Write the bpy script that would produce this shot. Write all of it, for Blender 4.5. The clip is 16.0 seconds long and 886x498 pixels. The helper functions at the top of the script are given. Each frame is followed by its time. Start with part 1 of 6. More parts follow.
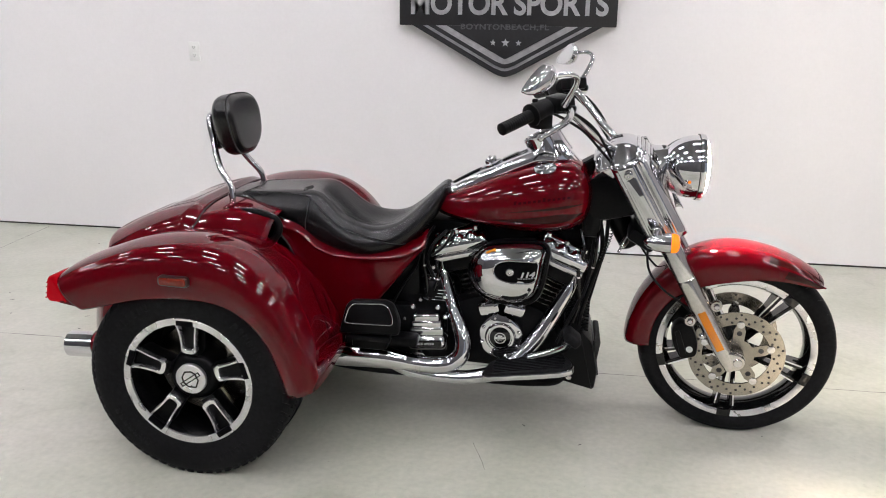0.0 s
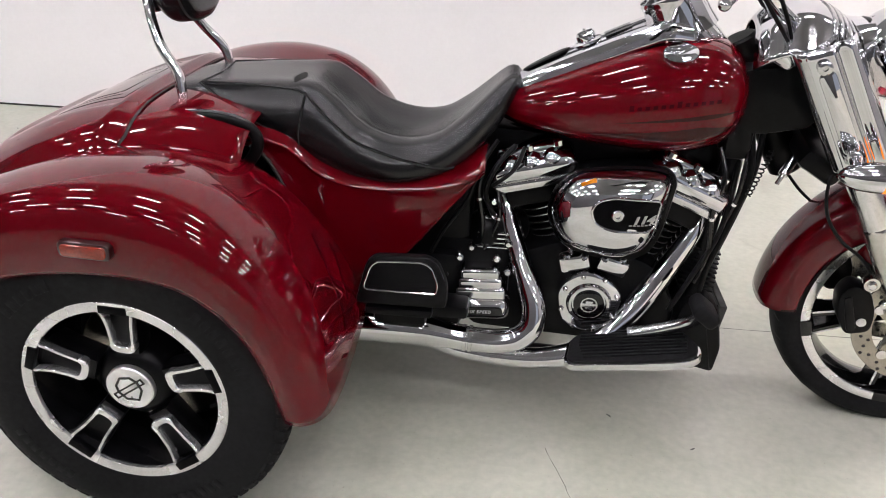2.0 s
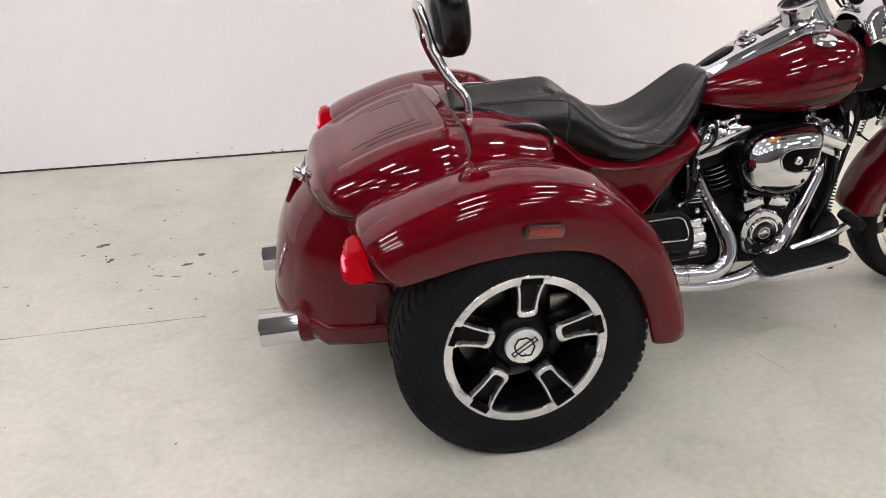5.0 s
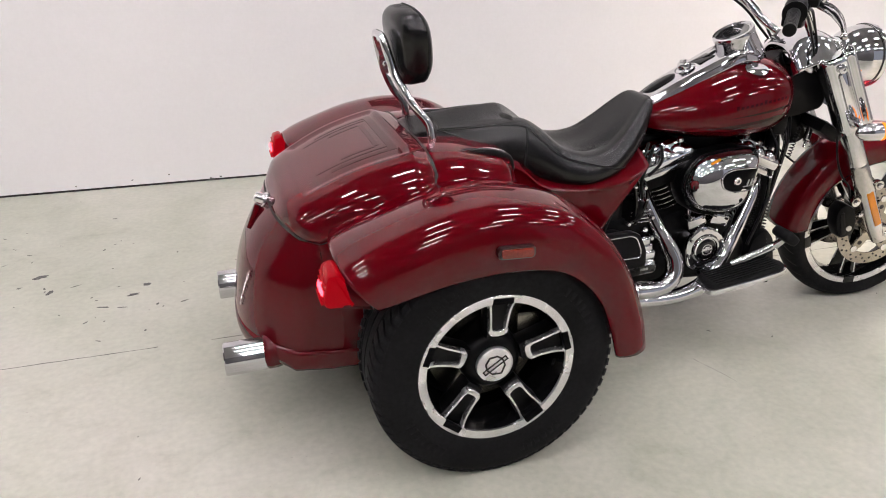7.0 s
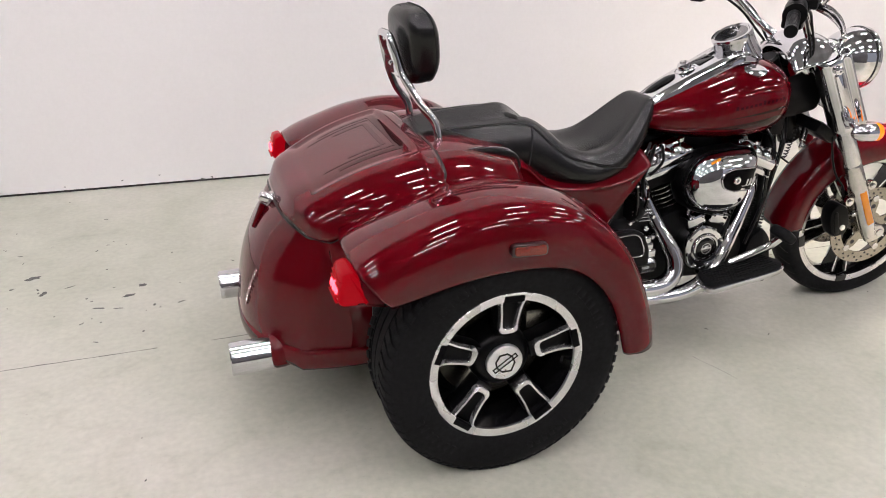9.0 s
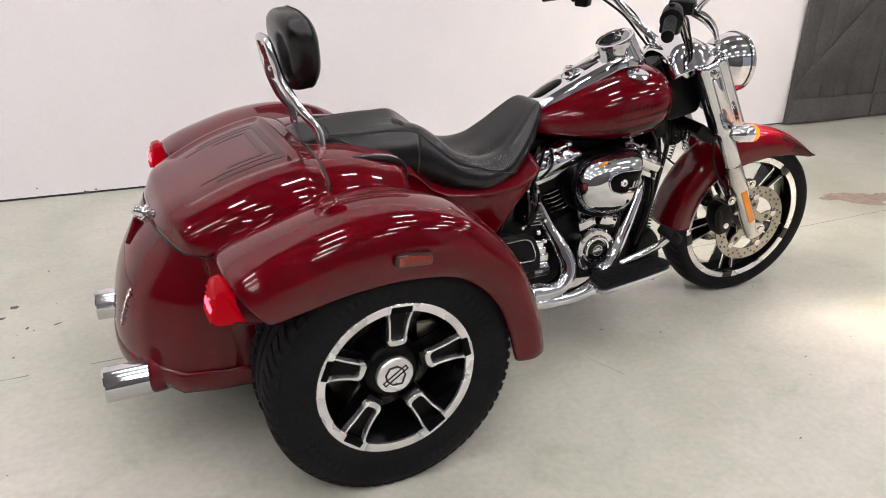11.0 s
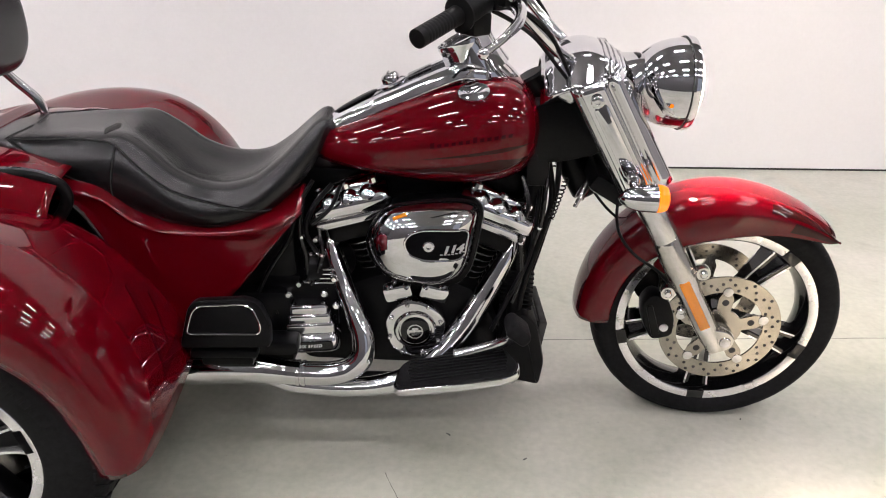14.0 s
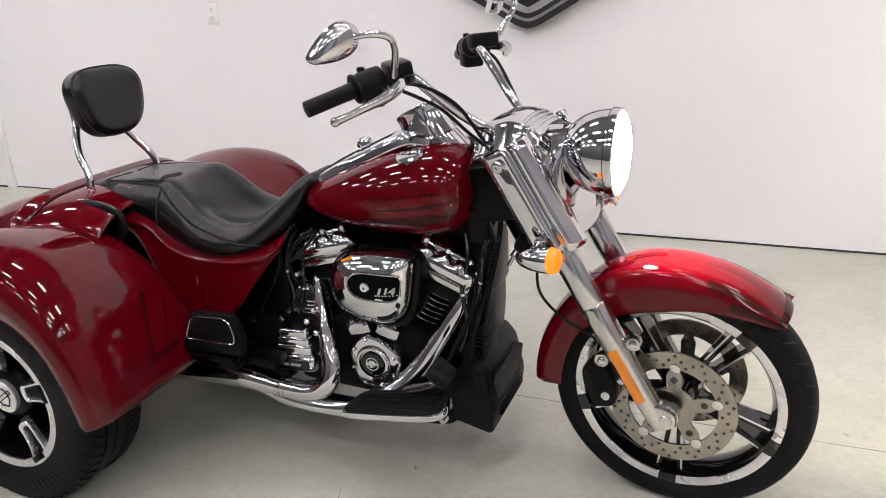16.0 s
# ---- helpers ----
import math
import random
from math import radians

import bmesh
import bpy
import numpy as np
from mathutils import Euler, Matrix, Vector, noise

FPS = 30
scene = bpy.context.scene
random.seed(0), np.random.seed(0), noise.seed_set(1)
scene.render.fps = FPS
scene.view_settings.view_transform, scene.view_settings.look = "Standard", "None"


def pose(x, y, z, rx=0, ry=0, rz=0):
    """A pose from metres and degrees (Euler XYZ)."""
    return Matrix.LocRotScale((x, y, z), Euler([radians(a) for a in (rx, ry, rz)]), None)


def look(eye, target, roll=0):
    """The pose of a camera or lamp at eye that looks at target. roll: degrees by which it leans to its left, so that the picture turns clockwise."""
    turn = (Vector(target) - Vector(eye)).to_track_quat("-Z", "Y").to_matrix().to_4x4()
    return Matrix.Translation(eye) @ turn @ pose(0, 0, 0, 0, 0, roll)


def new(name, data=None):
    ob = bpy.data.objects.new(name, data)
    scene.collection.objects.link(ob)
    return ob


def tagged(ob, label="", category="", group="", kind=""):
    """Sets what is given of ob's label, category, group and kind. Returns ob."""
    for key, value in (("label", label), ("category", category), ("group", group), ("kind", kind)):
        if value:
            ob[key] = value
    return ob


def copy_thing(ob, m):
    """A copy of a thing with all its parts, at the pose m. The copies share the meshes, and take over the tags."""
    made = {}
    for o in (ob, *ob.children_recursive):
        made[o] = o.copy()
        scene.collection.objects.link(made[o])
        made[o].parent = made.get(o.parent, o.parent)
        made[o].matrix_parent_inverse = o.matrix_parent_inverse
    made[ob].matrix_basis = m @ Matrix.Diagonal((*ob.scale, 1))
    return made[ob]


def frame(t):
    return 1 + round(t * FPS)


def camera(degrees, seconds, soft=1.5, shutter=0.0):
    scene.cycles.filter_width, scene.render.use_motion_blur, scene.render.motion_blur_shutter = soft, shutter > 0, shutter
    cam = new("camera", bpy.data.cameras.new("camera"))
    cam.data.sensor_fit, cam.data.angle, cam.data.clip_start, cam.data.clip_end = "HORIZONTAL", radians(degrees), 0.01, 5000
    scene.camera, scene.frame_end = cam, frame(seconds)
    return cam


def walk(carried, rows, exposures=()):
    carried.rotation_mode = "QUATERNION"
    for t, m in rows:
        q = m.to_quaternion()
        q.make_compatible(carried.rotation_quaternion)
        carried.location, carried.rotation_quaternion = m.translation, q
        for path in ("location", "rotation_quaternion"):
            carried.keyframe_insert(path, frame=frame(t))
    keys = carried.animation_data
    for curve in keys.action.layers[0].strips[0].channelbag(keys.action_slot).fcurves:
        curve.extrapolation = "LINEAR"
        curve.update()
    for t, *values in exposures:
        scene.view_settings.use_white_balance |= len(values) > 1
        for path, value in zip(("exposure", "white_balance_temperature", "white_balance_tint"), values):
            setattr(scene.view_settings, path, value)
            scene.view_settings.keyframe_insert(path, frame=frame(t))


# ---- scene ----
cam = camera(60.94, 16.0, soft=1.0)
PATH = [
    (0, (1.057, -1.881, 1.361), (0.783, 0.019, 0.798), 0.74),
    (0.5, (1.012, -1.604, 1.296), (0.723, 0.270, 0.660), 0.82),
    (1, (0.929, -1.337, 1.255), (0.665, 0.492, 0.491), 1.38),
    (1.5, (0.868, -1.117, 1.249), (0.645, 0.687, 0.415), 1.78),
    (2, (0.706, -1.040, 1.248), (0.545, 0.738, 0.348), 2.05),
    (2.5, (0.412, -1.088, 1.257), (0.387, 0.672, 0.307), 2.79),
    (3, (0.150, -1.239, 1.277), (0.198, 0.511, 0.309), 1.81),
    (3.5, (-0.099, -1.332, 1.294), (0.018, 0.419, 0.335), 0.05),
    (3.7, (-0.166, -1.377, 1.306), (-0.029, 0.381, 0.361), -0.54),
    (5.8, (-0.606, -1.418, 1.348), (-0.125, 0.337, 0.519), -0.20),
    (6, (-0.612, -1.415, 1.352), (-0.111, 0.337, 0.528), -0.17),
    (6.5, (-0.620, -1.420, 1.339), (-0.085, 0.332, 0.536), 0.30),
    (7, (-0.630, -1.419, 1.349), (-0.070, 0.326, 0.547), 0.59),
    (7.5, (-0.648, -1.417, 1.350), (-0.072, 0.324, 0.552), 0.97),
    (8, (-0.673, -1.401, 1.333), (-0.090, 0.342, 0.544), 1.14),
    (8.2, (-0.692, -1.382, 1.330), (-0.101, 0.357, 0.539), 1.17),
    (10.3, (-0.712, -1.444, 1.358), (0.040, 0.238, 0.579), 1.80),
    (10.5, (-0.686, -1.392, 1.340), (0.130, 0.261, 0.563), 2.21),
    (11, (-0.622, -1.383, 1.335), (0.202, 0.265, 0.557), 2.15),
    (11.5, (-0.448, -1.383, 1.334), (0.363, 0.267, 0.546), 2.49),
    (12, (-0.207, -1.398, 1.310), (0.532, 0.275, 0.502), 2.12),
    (12.5, (0.063, -1.327, 1.286), (0.707, 0.377, 0.460), 2.29),
    (13, (0.370, -1.297, 1.284), (0.849, 0.445, 0.425), 2.37),
    (13.5, (0.637, -1.256, 1.325), (0.932, 0.519, 0.452), 2.19),
    (14, (0.897, -1.082, 1.315), (0.987, 0.728, 0.468), 1.68),
    (14.5, (1.101, -0.941, 1.309), (1.010, 0.888, 0.507), 1.01),
    (15, (1.349, -0.974, 1.314), (1.031, 0.853, 0.565), -0.36),
    (15.5, (1.565, -1.083, 1.345), (0.998, 0.701, 0.642), -1.96),
    (16, (1.812, -1.131, 1.342), (1.098, 0.610, 0.667), -2.55),
]
# the clip's camera opens up a little and warms after the start
EXPOSURES = [(0, -0.06, 6250, 12), (1, -0.02, 6300, 12), (2.5, 0.26, 6350, 15), (3.5, 0.18, 6450, 16), (6, 0.01, 6500, 15), (10.5, 0.04, 6500, 15),
             (12, 0.06, 6500, 15), (13, 0.08, 6500, 15), (14, 0.08, 6450, 15), (15, 0.02, 6400, 16), (16, -0.02, 6400, 16)]
walk(cam, [(t, look(eye, target, roll)) for t, eye, target, roll in PATH], EXPOSURES)


# ---- world and lamps ----
world = bpy.data.worlds.new("world")
scene.world = world
world.use_nodes = True
world.node_tree.nodes["Background"].inputs[0].default_value = (0.75, 0.8, 0.9, 1)
world.node_tree.nodes["Background"].inputs[1].default_value = 0.4
scene.view_settings.exposure = 0.0
# low warm sun through an opening added in the unseen wall behind the camera
sun = new("sun", bpy.data.lights.new("sun", "SUN"))
sun.data.energy = 3.0
sun.data.angle = math.radians(0.12)
sun.data.color = (1.0, 0.80, 0.56)
sun.rotation_euler = Vector((-0.1985, 0.980, -0.604)).to_track_quat("-Z", "Y").to_euler()
LAMP_POWER = 88.0
HEADLAMP_POWER = 300.0


# ---- materials ----
def material(name, colour, rough=0.5, metal=0.0, coat=0.0, coat_rough=0.03, grain=0.0, grain_size=200.0, stain=0.0, stain_size=3.0,
             bump=0.0, bump_size=300.0, emit=None, power=0.0, rough_var=0.0, spec=0.5, coat_ior=1.5):
    m = bpy.data.materials.new(name)
    m.use_nodes = True
    nt = m.node_tree
    b = nt.nodes["Principled BSDF"]
    b.inputs["Base Color"].default_value = (*colour, 1)
    b.inputs["Roughness"].default_value = rough
    b.inputs["Metallic"].default_value = metal
    b.inputs["Coat Weight"].default_value = coat
    b.inputs["Coat Roughness"].default_value = coat_rough
    b.inputs["Coat IOR"].default_value = coat_ior
    b.inputs["Specular IOR Level"].default_value = spec
    co = nt.nodes.new("ShaderNodeTexCoord")

    def tex(size, detail=4.0):
        n = nt.nodes.new("ShaderNodeTexNoise")
        n.inputs["Scale"].default_value = size
        n.inputs["Detail"].default_value = detail
        nt.links.new(co.outputs["Object"], n.inputs["Vector"])
        return n.outputs["Fac"]

    def remap(fac, lo, hi):
        n = nt.nodes.new("ShaderNodeMapRange")
        n.inputs["From Min"].default_value, n.inputs["From Max"].default_value = 0.3, 0.7
        n.inputs["To Min"].default_value, n.inputs["To Max"].default_value = lo, hi
        nt.links.new(fac, n.inputs["Value"])
        return n.outputs["Result"]

    if grain or stain:
        mul = None
        for amount, size in ((grain, grain_size), (stain, stain_size)):
            if amount:
                f = remap(tex(size), 1 - amount, 1 + amount)
                if mul is None:
                    mul = f
                else:
                    n = nt.nodes.new("ShaderNodeMath")
                    n.operation = "MULTIPLY"
                    nt.links.new(mul, n.inputs[0])
                    nt.links.new(f, n.inputs[1])
                    mul = n.outputs[0]
        v = nt.nodes.new("ShaderNodeVectorMath")
        v.operation = "SCALE"
        v.inputs[0].default_value = colour
        nt.links.new(mul, v.inputs["Scale"])
        nt.links.new(v.outputs["Vector"], b.inputs["Base Color"])
    if rough_var:
        nt.links.new(remap(tex(9.0), max(0.01, rough - rough_var), rough + rough_var), b.inputs["Roughness"])
    if bump:
        n = nt.nodes.new("ShaderNodeBump")
        n.inputs["Strength"].default_value = bump
        n.inputs["Distance"].default_value = 0.002
        nt.links.new(tex(bump_size), n.inputs["Height"])
        nt.links.new(n.outputs["Normal"], b.inputs["Normal"])
    if emit:
        b.inputs["Emission Color"].default_value = (*emit, 1)
        b.inputs["Emission Strength"].default_value = power
    return m


RED = material("red_paint", (0.085, 0.0004, 0.0032), rough=0.5, coat=1.0, coat_ior=1.40, coat_rough=0.004, grain=0.07, grain_size=900, stain=0.04, stain_size=5, spec=0.0)
SCRIPT = material("script_paint", (0.038, 0.0012, 0.0036), rough=0.5, spec=0.0, coat=1.0, coat_ior=1.3, coat_rough=0.02)
BEZEL = material("dark_red_bezel", (0.018, 0.002, 0.0025), rough=0.3, coat=0.4)
DECAL = material("dark_decal", (0.028, 0.004, 0.004), rough=0.5, spec=0.0, coat=1.0, coat_ior=1.3, coat_rough=0.02, grain=0.1, grain_size=400)
CHROME = material("chrome", (0.68, 0.68, 0.70), rough=0.045, metal=1.0, rough_var=0.02)
CHROME_DULL = material("satin_chrome", (0.64, 0.64, 0.65), rough=0.15, metal=1.0, grain=0.06, grain_size=150, rough_var=0.06)
ALUMINIUM = material("machined_aluminium", (0.72, 0.72, 0.73), rough=0.26, metal=0.9, grain=0.08, grain_size=300, rough_var=0.08)
SLIDER = material("cast_fork_alloy", (0.62, 0.60, 0.57), rough=0.2, metal=1.0, grain=0.06, grain_size=120, stain=0.06, stain_size=15)
HUB_CAP = material("turned_aluminium", (0.80, 0.80, 0.81), rough=0.30, metal=0.85, grain=0.05, grain_size=300, rough_var=0.05)
STEEL = material("brake_steel", (0.33, 0.31, 0.27), rough=0.27, metal=1.0, grain=0.05, grain_size=220, stain=0.12, stain_size=20)
BLACK = material("satin_black", (0.0028, 0.0028, 0.0032), rough=0.3, spec=0.12, grain=0.3, grain_size=120, bump=0.08, bump_size=500)
INSET = material("matt_black_inset", (0.0025, 0.0025, 0.003), rough=0.35, spec=0.04, grain=0.1, grain_size=300)
GLOSS_BLACK = material("gloss_black", (0.004, 0.004, 0.0045), rough=0.12, coat=0.3, spec=0.3)
PLASTIC = material("black_plastic", (0.004, 0.004, 0.0044), rough=0.38, spec=0.13, grain=0.2, grain_size=400, bump=0.15, bump_size=900)
RUBBER = material("tyre_rubber", (0.009, 0.009, 0.0097), rough=0.55, spec=0.07, grain=0.25, grain_size=90, stain=0.25, stain_size=7, bump=0.2, bump_size=700)
LEATHER = material("black_vinyl", (0.0036, 0.0036, 0.004), rough=0.27, spec=0.42, grain=0.15, grain_size=250, bump=0.12, bump_size=600)
THREAD = material("seat_thread", (0.006, 0.006, 0.006), rough=0.8)
AMBER_LIT = material("amber_lens_lit", (0.5, 0.10, 0.004), rough=0.15, coat=0.5, emit=(1.0, 0.24, 0.004), power=1.15)
REFLECTOR = material("amber_reflector", (0.62, 0.20, 0.008), rough=0.2, coat=0.6, grain=0.06, grain_size=500, bump=0.15, bump_size=500)
SIDE_MARK = material("orange_marker", (0.17, 0.014, 0.006), rough=0.14, coat=0.7, grain=0.25, grain_size=250, emit=(1.0, 0.06, 0.01), power=0.006)
TAIL = material("red_lens", (0.09, 0.001, 0.003), rough=0.25, spec=0.05, grain=0.15, grain_size=250, emit=(1.0, 0.002, 0.014), power=0.26)
TAIL_LIT = material("red_bulb", (0.8, 0.05, 0.05), rough=0.2, emit=(1.0, 0.03, 0.05), power=8.0)
LENS = material("headlamp_lens", (0.9, 0.9, 0.9), rough=0.1, emit=(1.0, 0.88, 0.70), power=HEADLAMP_POWER)
STRIP = material("ceiling_tube", (0.9, 0.9, 0.9), rough=0.4, emit=(1.0, 0.958, 0.965), power=LAMP_POWER)
WALL = material("white_wall_paint", (0.80, 0.785, 0.78), rough=0.55, grain=0.012, grain_size=60, stain=0.018, stain_size=0.9, bump=0.12, bump_size=220)
EASTWALL = material("light_grey_wall_paint", (0.30, 0.30, 0.305), rough=0.6, grain=0.03, grain_size=2)
TRIM = material("white_trim_paint", (0.84, 0.83, 0.81), rough=0.4, grain=0.02, grain_size=30)
GAP = material("dark_gap", (0.03, 0.03, 0.028), rough=0.9, grain=0.3, grain_size=40)
FARWALL = material("grey_wall_paint", (0.06, 0.06, 0.062), rough=0.7, grain=0.05, grain_size=2)
CEIL = material("ceiling_paint", (0.17, 0.17, 0.172), rough=0.8, grain=0.05, grain_size=3)
BARN = material("grey_stained_wood", (0.060, 0.058, 0.055), rough=0.6, grain=0.2, grain_size=40, stain=0.3, stain_size=4, bump=0.2, bump_size=80)
SIGN_BLACK = material("sign_black", (0.016, 0.016, 0.018), rough=0.45, grain=0.15, grain_size=60)
SIGN_METAL = material("sign_brushed_metal", (0.50, 0.50, 0.51), rough=0.38, metal=0.75, grain=0.12, grain_size=30, stain=0.1, stain_size=9)
SIGN_GREY = material("sign_dark_letters", (0.10, 0.10, 0.105), rough=0.45, metal=0.4, grain=0.2, grain_size=60)
STAIN = material("brown_floor_stain", (0.29, 0.225, 0.175), rough=0.6, grain=0.25, grain_size=40, stain=0.2, stain_size=12)
CHIP = material("floor_chip", (0.10, 0.10, 0.095), rough=0.8, grain=0.3, grain_size=80)
PAPER = material("outlet_plastic", (0.82, 0.82, 0.80), rough=0.35, grain=0.02)
MIRROR = material("mirror_glass", (0.85, 0.86, 0.88), rough=0.01, metal=1.0)
GAUGE = material("gauge_face", (0.02, 0.02, 0.022), rough=0.06, coat=1.0, grain=0.2, grain_size=120)


def floor_material():
    m = bpy.data.materials.new("sealed_concrete")
    m.use_nodes = True
    nt = m.node_tree
    b = nt.nodes["Principled BSDF"]
    co = nt.nodes.new("ShaderNodeTexCoord")

    def tex(size, detail, distort=0.0):
        n = nt.nodes.new("ShaderNodeTexNoise")
        n.inputs["Scale"].default_value, n.inputs["Detail"].default_value, n.inputs["Distortion"].default_value = size, detail, distort
        nt.links.new(co.outputs["Object"], n.inputs["Vector"])
        return n.outputs["Fac"]

    def ramp(fac, stops):
        n = nt.nodes.new("ShaderNodeValToRGB")
        e = n.color_ramp.elements
        while len(e) < len(stops):
            e.new(0.5)
        for el, (p, c) in zip(e, stops):
            el.position, el.color = p, (*c, 1)
        nt.links.new(fac, n.inputs["Fac"])
        return n.outputs["Color"]

    def mix(kind, fac, a, c):
        n = nt.nodes.new("ShaderNodeMix")
        n.data_type, n.blend_type = "RGBA", kind
        n.inputs[0].default_value = fac
        nt.links.new(a, n.inputs[6])
        nt.links.new(c, n.inputs[7])
        return n.outputs[2]

    base = ramp(tex(0.9, 6, 0.8), [(0.32, (0.405, 0.418, 0.342)), (0.45, (0.453, 0.463, 0.390)), (0.55, (0.487, 0.49, 0.423)), (0.68, (0.53, 0.516, 0.462))])
    fine = ramp(tex(45, 6), [(0.3, (0.90, 0.90, 0.895)), (0.7, (1.04, 1.03, 1.03))])
    speck = ramp(tex(130, 3), [(0.70, (1, 1, 1)), (0.745, (0.72, 0.72, 0.70))])
    scuff = ramp(tex(4, 9, 1.5), [(0.36, (1.04, 1.035, 1.03)), (0.5, (1, 1, 1)), (0.62, (0.96, 0.962, 0.95)), (0.78, (0.82, 0.82, 0.80))])
    nt.links.new(mix("MULTIPLY", 1, mix("MULTIPLY", 1, mix("MULTIPLY", 1, base, fine), speck), scuff), b.inputs["Base Color"])
    r = nt.nodes.new("ShaderNodeMapRange")
    r.inputs["To Min"].default_value, r.inputs["To Max"].default_value = 0.22, 0.42
    nt.links.new(tex(2.5, 6, 0.5), r.inputs["Value"])
    nt.links.new(r.outputs["Result"], b.inputs["Roughness"])
    n = nt.nodes.new("ShaderNodeBump")
    n.inputs["Strength"].default_value, n.inputs["Distance"].default_value = 0.06, 0.003
    nt.links.new(tex(25, 5), n.inputs["Height"])
    nt.links.new(n.outputs["Normal"], b.inputs["Normal"])
    return m


FLOOR = floor_material()


# ---- shaping helpers ----
TRIKE = None
BASE = Matrix()


class Geo:
    """Vertices and faces of one mesh."""

    def __init__(self):
        self.v, self.f = [], []

    def add(self, v, f):
        n = len(self.v)
        self.v += [tuple(p) for p in v]
        self.f += [tuple(i + n for i in face) for face in f]
        return self

    def merge(self, other):
        return self.add(other.v, other.f)

    def moved(self, m):
        g = Geo()
        g.v, g.f = [tuple(m @ Vector(p)) for p in self.v], list(self.f)
        return g

    def mirrored(self):
        g = Geo()
        g.v, g.f = [(x, -y, z) for x, y, z in self.v], [tuple(reversed(f)) for f in self.f]
        return g


def curve(keys, x):
    """Smooth interpolation of rows (x, values...) at x."""
    k = [row[0] for row in keys]
    if x <= k[0]:
        return list(keys[0][1:])
    if x >= k[-1]:
        return list(keys[-1][1:])
    i = max(j for j in range(len(k) - 1) if k[j] <= x)
    h = k[i + 1] - k[i]
    t = (x - k[i]) / h
    out = []
    for c in range(1, len(keys[0])):
        def slope(j):
            a, b = max(j - 1, 0), min(j + 1, len(k) - 1)
            return (keys[b][c] - keys[a][c]) / (k[b] - k[a])
        p0, p1, m0, m1 = keys[i][c], keys[i + 1][c], slope(i) * h, slope(i + 1) * h
        out.append((2 * t**3 - 3 * t**2 + 1) * p0 + (t**3 - 2 * t**2 + t) * m0 + (-2 * t**3 + 3 * t**2) * p1 + (t**3 - t**2) * m1)
    return out


def spline(pts, n=6, closed=False):
    """A Catmull-Rom line through the points, n steps between each two."""
    p = [Vector(q) for q in pts]
    c, out = len(p), []
    for i in range(c if closed else c - 1):
        if closed:
            a, b, d, e = p[i - 1], p[i], p[(i + 1) % c], p[(i + 2) % c]
        else:
            a, b, d, e = p[max(i - 1, 0)], p[i], p[i + 1], p[min(i + 2, c - 1)]
        for s in range(n):
            t = s / n
            out.append(0.5 * (2 * b + (d - a) * t + (2 * a - 5 * b + 4 * d - e) * t**2 + (3 * b - a - 3 * d + e) * t**3))
    if not closed:
        out.append(p[-1])
    return out


def loft(rings, ring_closed=True, cap=True, closed=False):
    """A skin over rings with the same number of points."""
    g, m = Geo(), len(rings[0])
    v = [p for r in rings for p in r]
    f = []
    for i in range(len(rings) if closed else len(rings) - 1):
        a, b = i * m, ((i + 1) % len(rings)) * m
        for j in range(m if ring_closed else m - 1):
            k = (j + 1) % m
            f.append((a + j, a + k, b + k, b + j))
    if cap and ring_closed and not closed:
        f.append(tuple(range(m - 1, -1, -1)))
        f.append(tuple((len(rings) - 1) * m + j for j in range(m)))
    return g.add(v, f)


def tube(pts, r, seg=10, n=6, smooth=True, flat=1.0, closed=False):
    """A pipe along a smooth line; r is a radius or one per given point."""
    line = spline(pts, n, closed) if smooth else [Vector(p) for p in pts]
    count = len(line)
    radii = [r] * count
    if not isinstance(r, (int, float)):
        radii = []
        for i in range(count):
            s = i / (count - 1) * (len(r) - 1)
            j = min(int(s), len(r) - 2)
            radii.append(r[j] + (r[j + 1] - r[j]) * (s - j))
    rings, side = [], None
    for i, p in enumerate(line):
        if closed:
            d = (line[(i + 1) % count] - line[i - 1]).normalized()
        else:
            d = (line[min(i + 1, count - 1)] - line[max(i - 1, 0)]).normalized()
        if side is None:
            side = d.cross(Vector((0, 0, 1)) if abs(d.z) < 0.9 else Vector((1, 0, 0))).normalized()
        side = (side - d * side.dot(d)).normalized()
        up = side.cross(d)
        rings.append([p + (side * math.cos(a) + up * math.sin(a) * flat) * radii[i] for a in (2 * math.pi * j / seg for j in range(seg))])
    return loft(rings, closed=closed)


def lathe(profile, seg=48, m=Matrix(), closed=False):
    """A turned form: rows of (radius, height) round the local z axis, then laid by m."""
    rings = []
    for r, h in profile:
        rings.append([m @ Vector((r * math.cos(a), r * math.sin(a), h)) for a in (2 * math.pi * j / seg for j in range(seg))])
    return loft(rings, cap=not closed, closed=closed)


def axis_to(p, d):
    """A frame at p with its z axis along d."""
    return Matrix.Translation(p) @ Vector(d).to_track_quat("Z", "Y").to_matrix().to_4x4()


def rod(a, b, r, seg=12, bevel=0.0):
    a, b = Vector(a), Vector(b)
    h = (b - a).length
    k = min(bevel or r * 0.15, h * 0.4)
    return lathe([(r - k, 0), (r, k), (r, h - k), (r - k, h)], seg, axis_to(a, b - a))


def from_bm(bm):
    g = Geo()
    bm.verts.index_update()
    g.v = [tuple(v.co) for v in bm.verts]
    g.f = [tuple(v.index for v in f.verts) for f in bm.faces]
    bm.free()
    return g


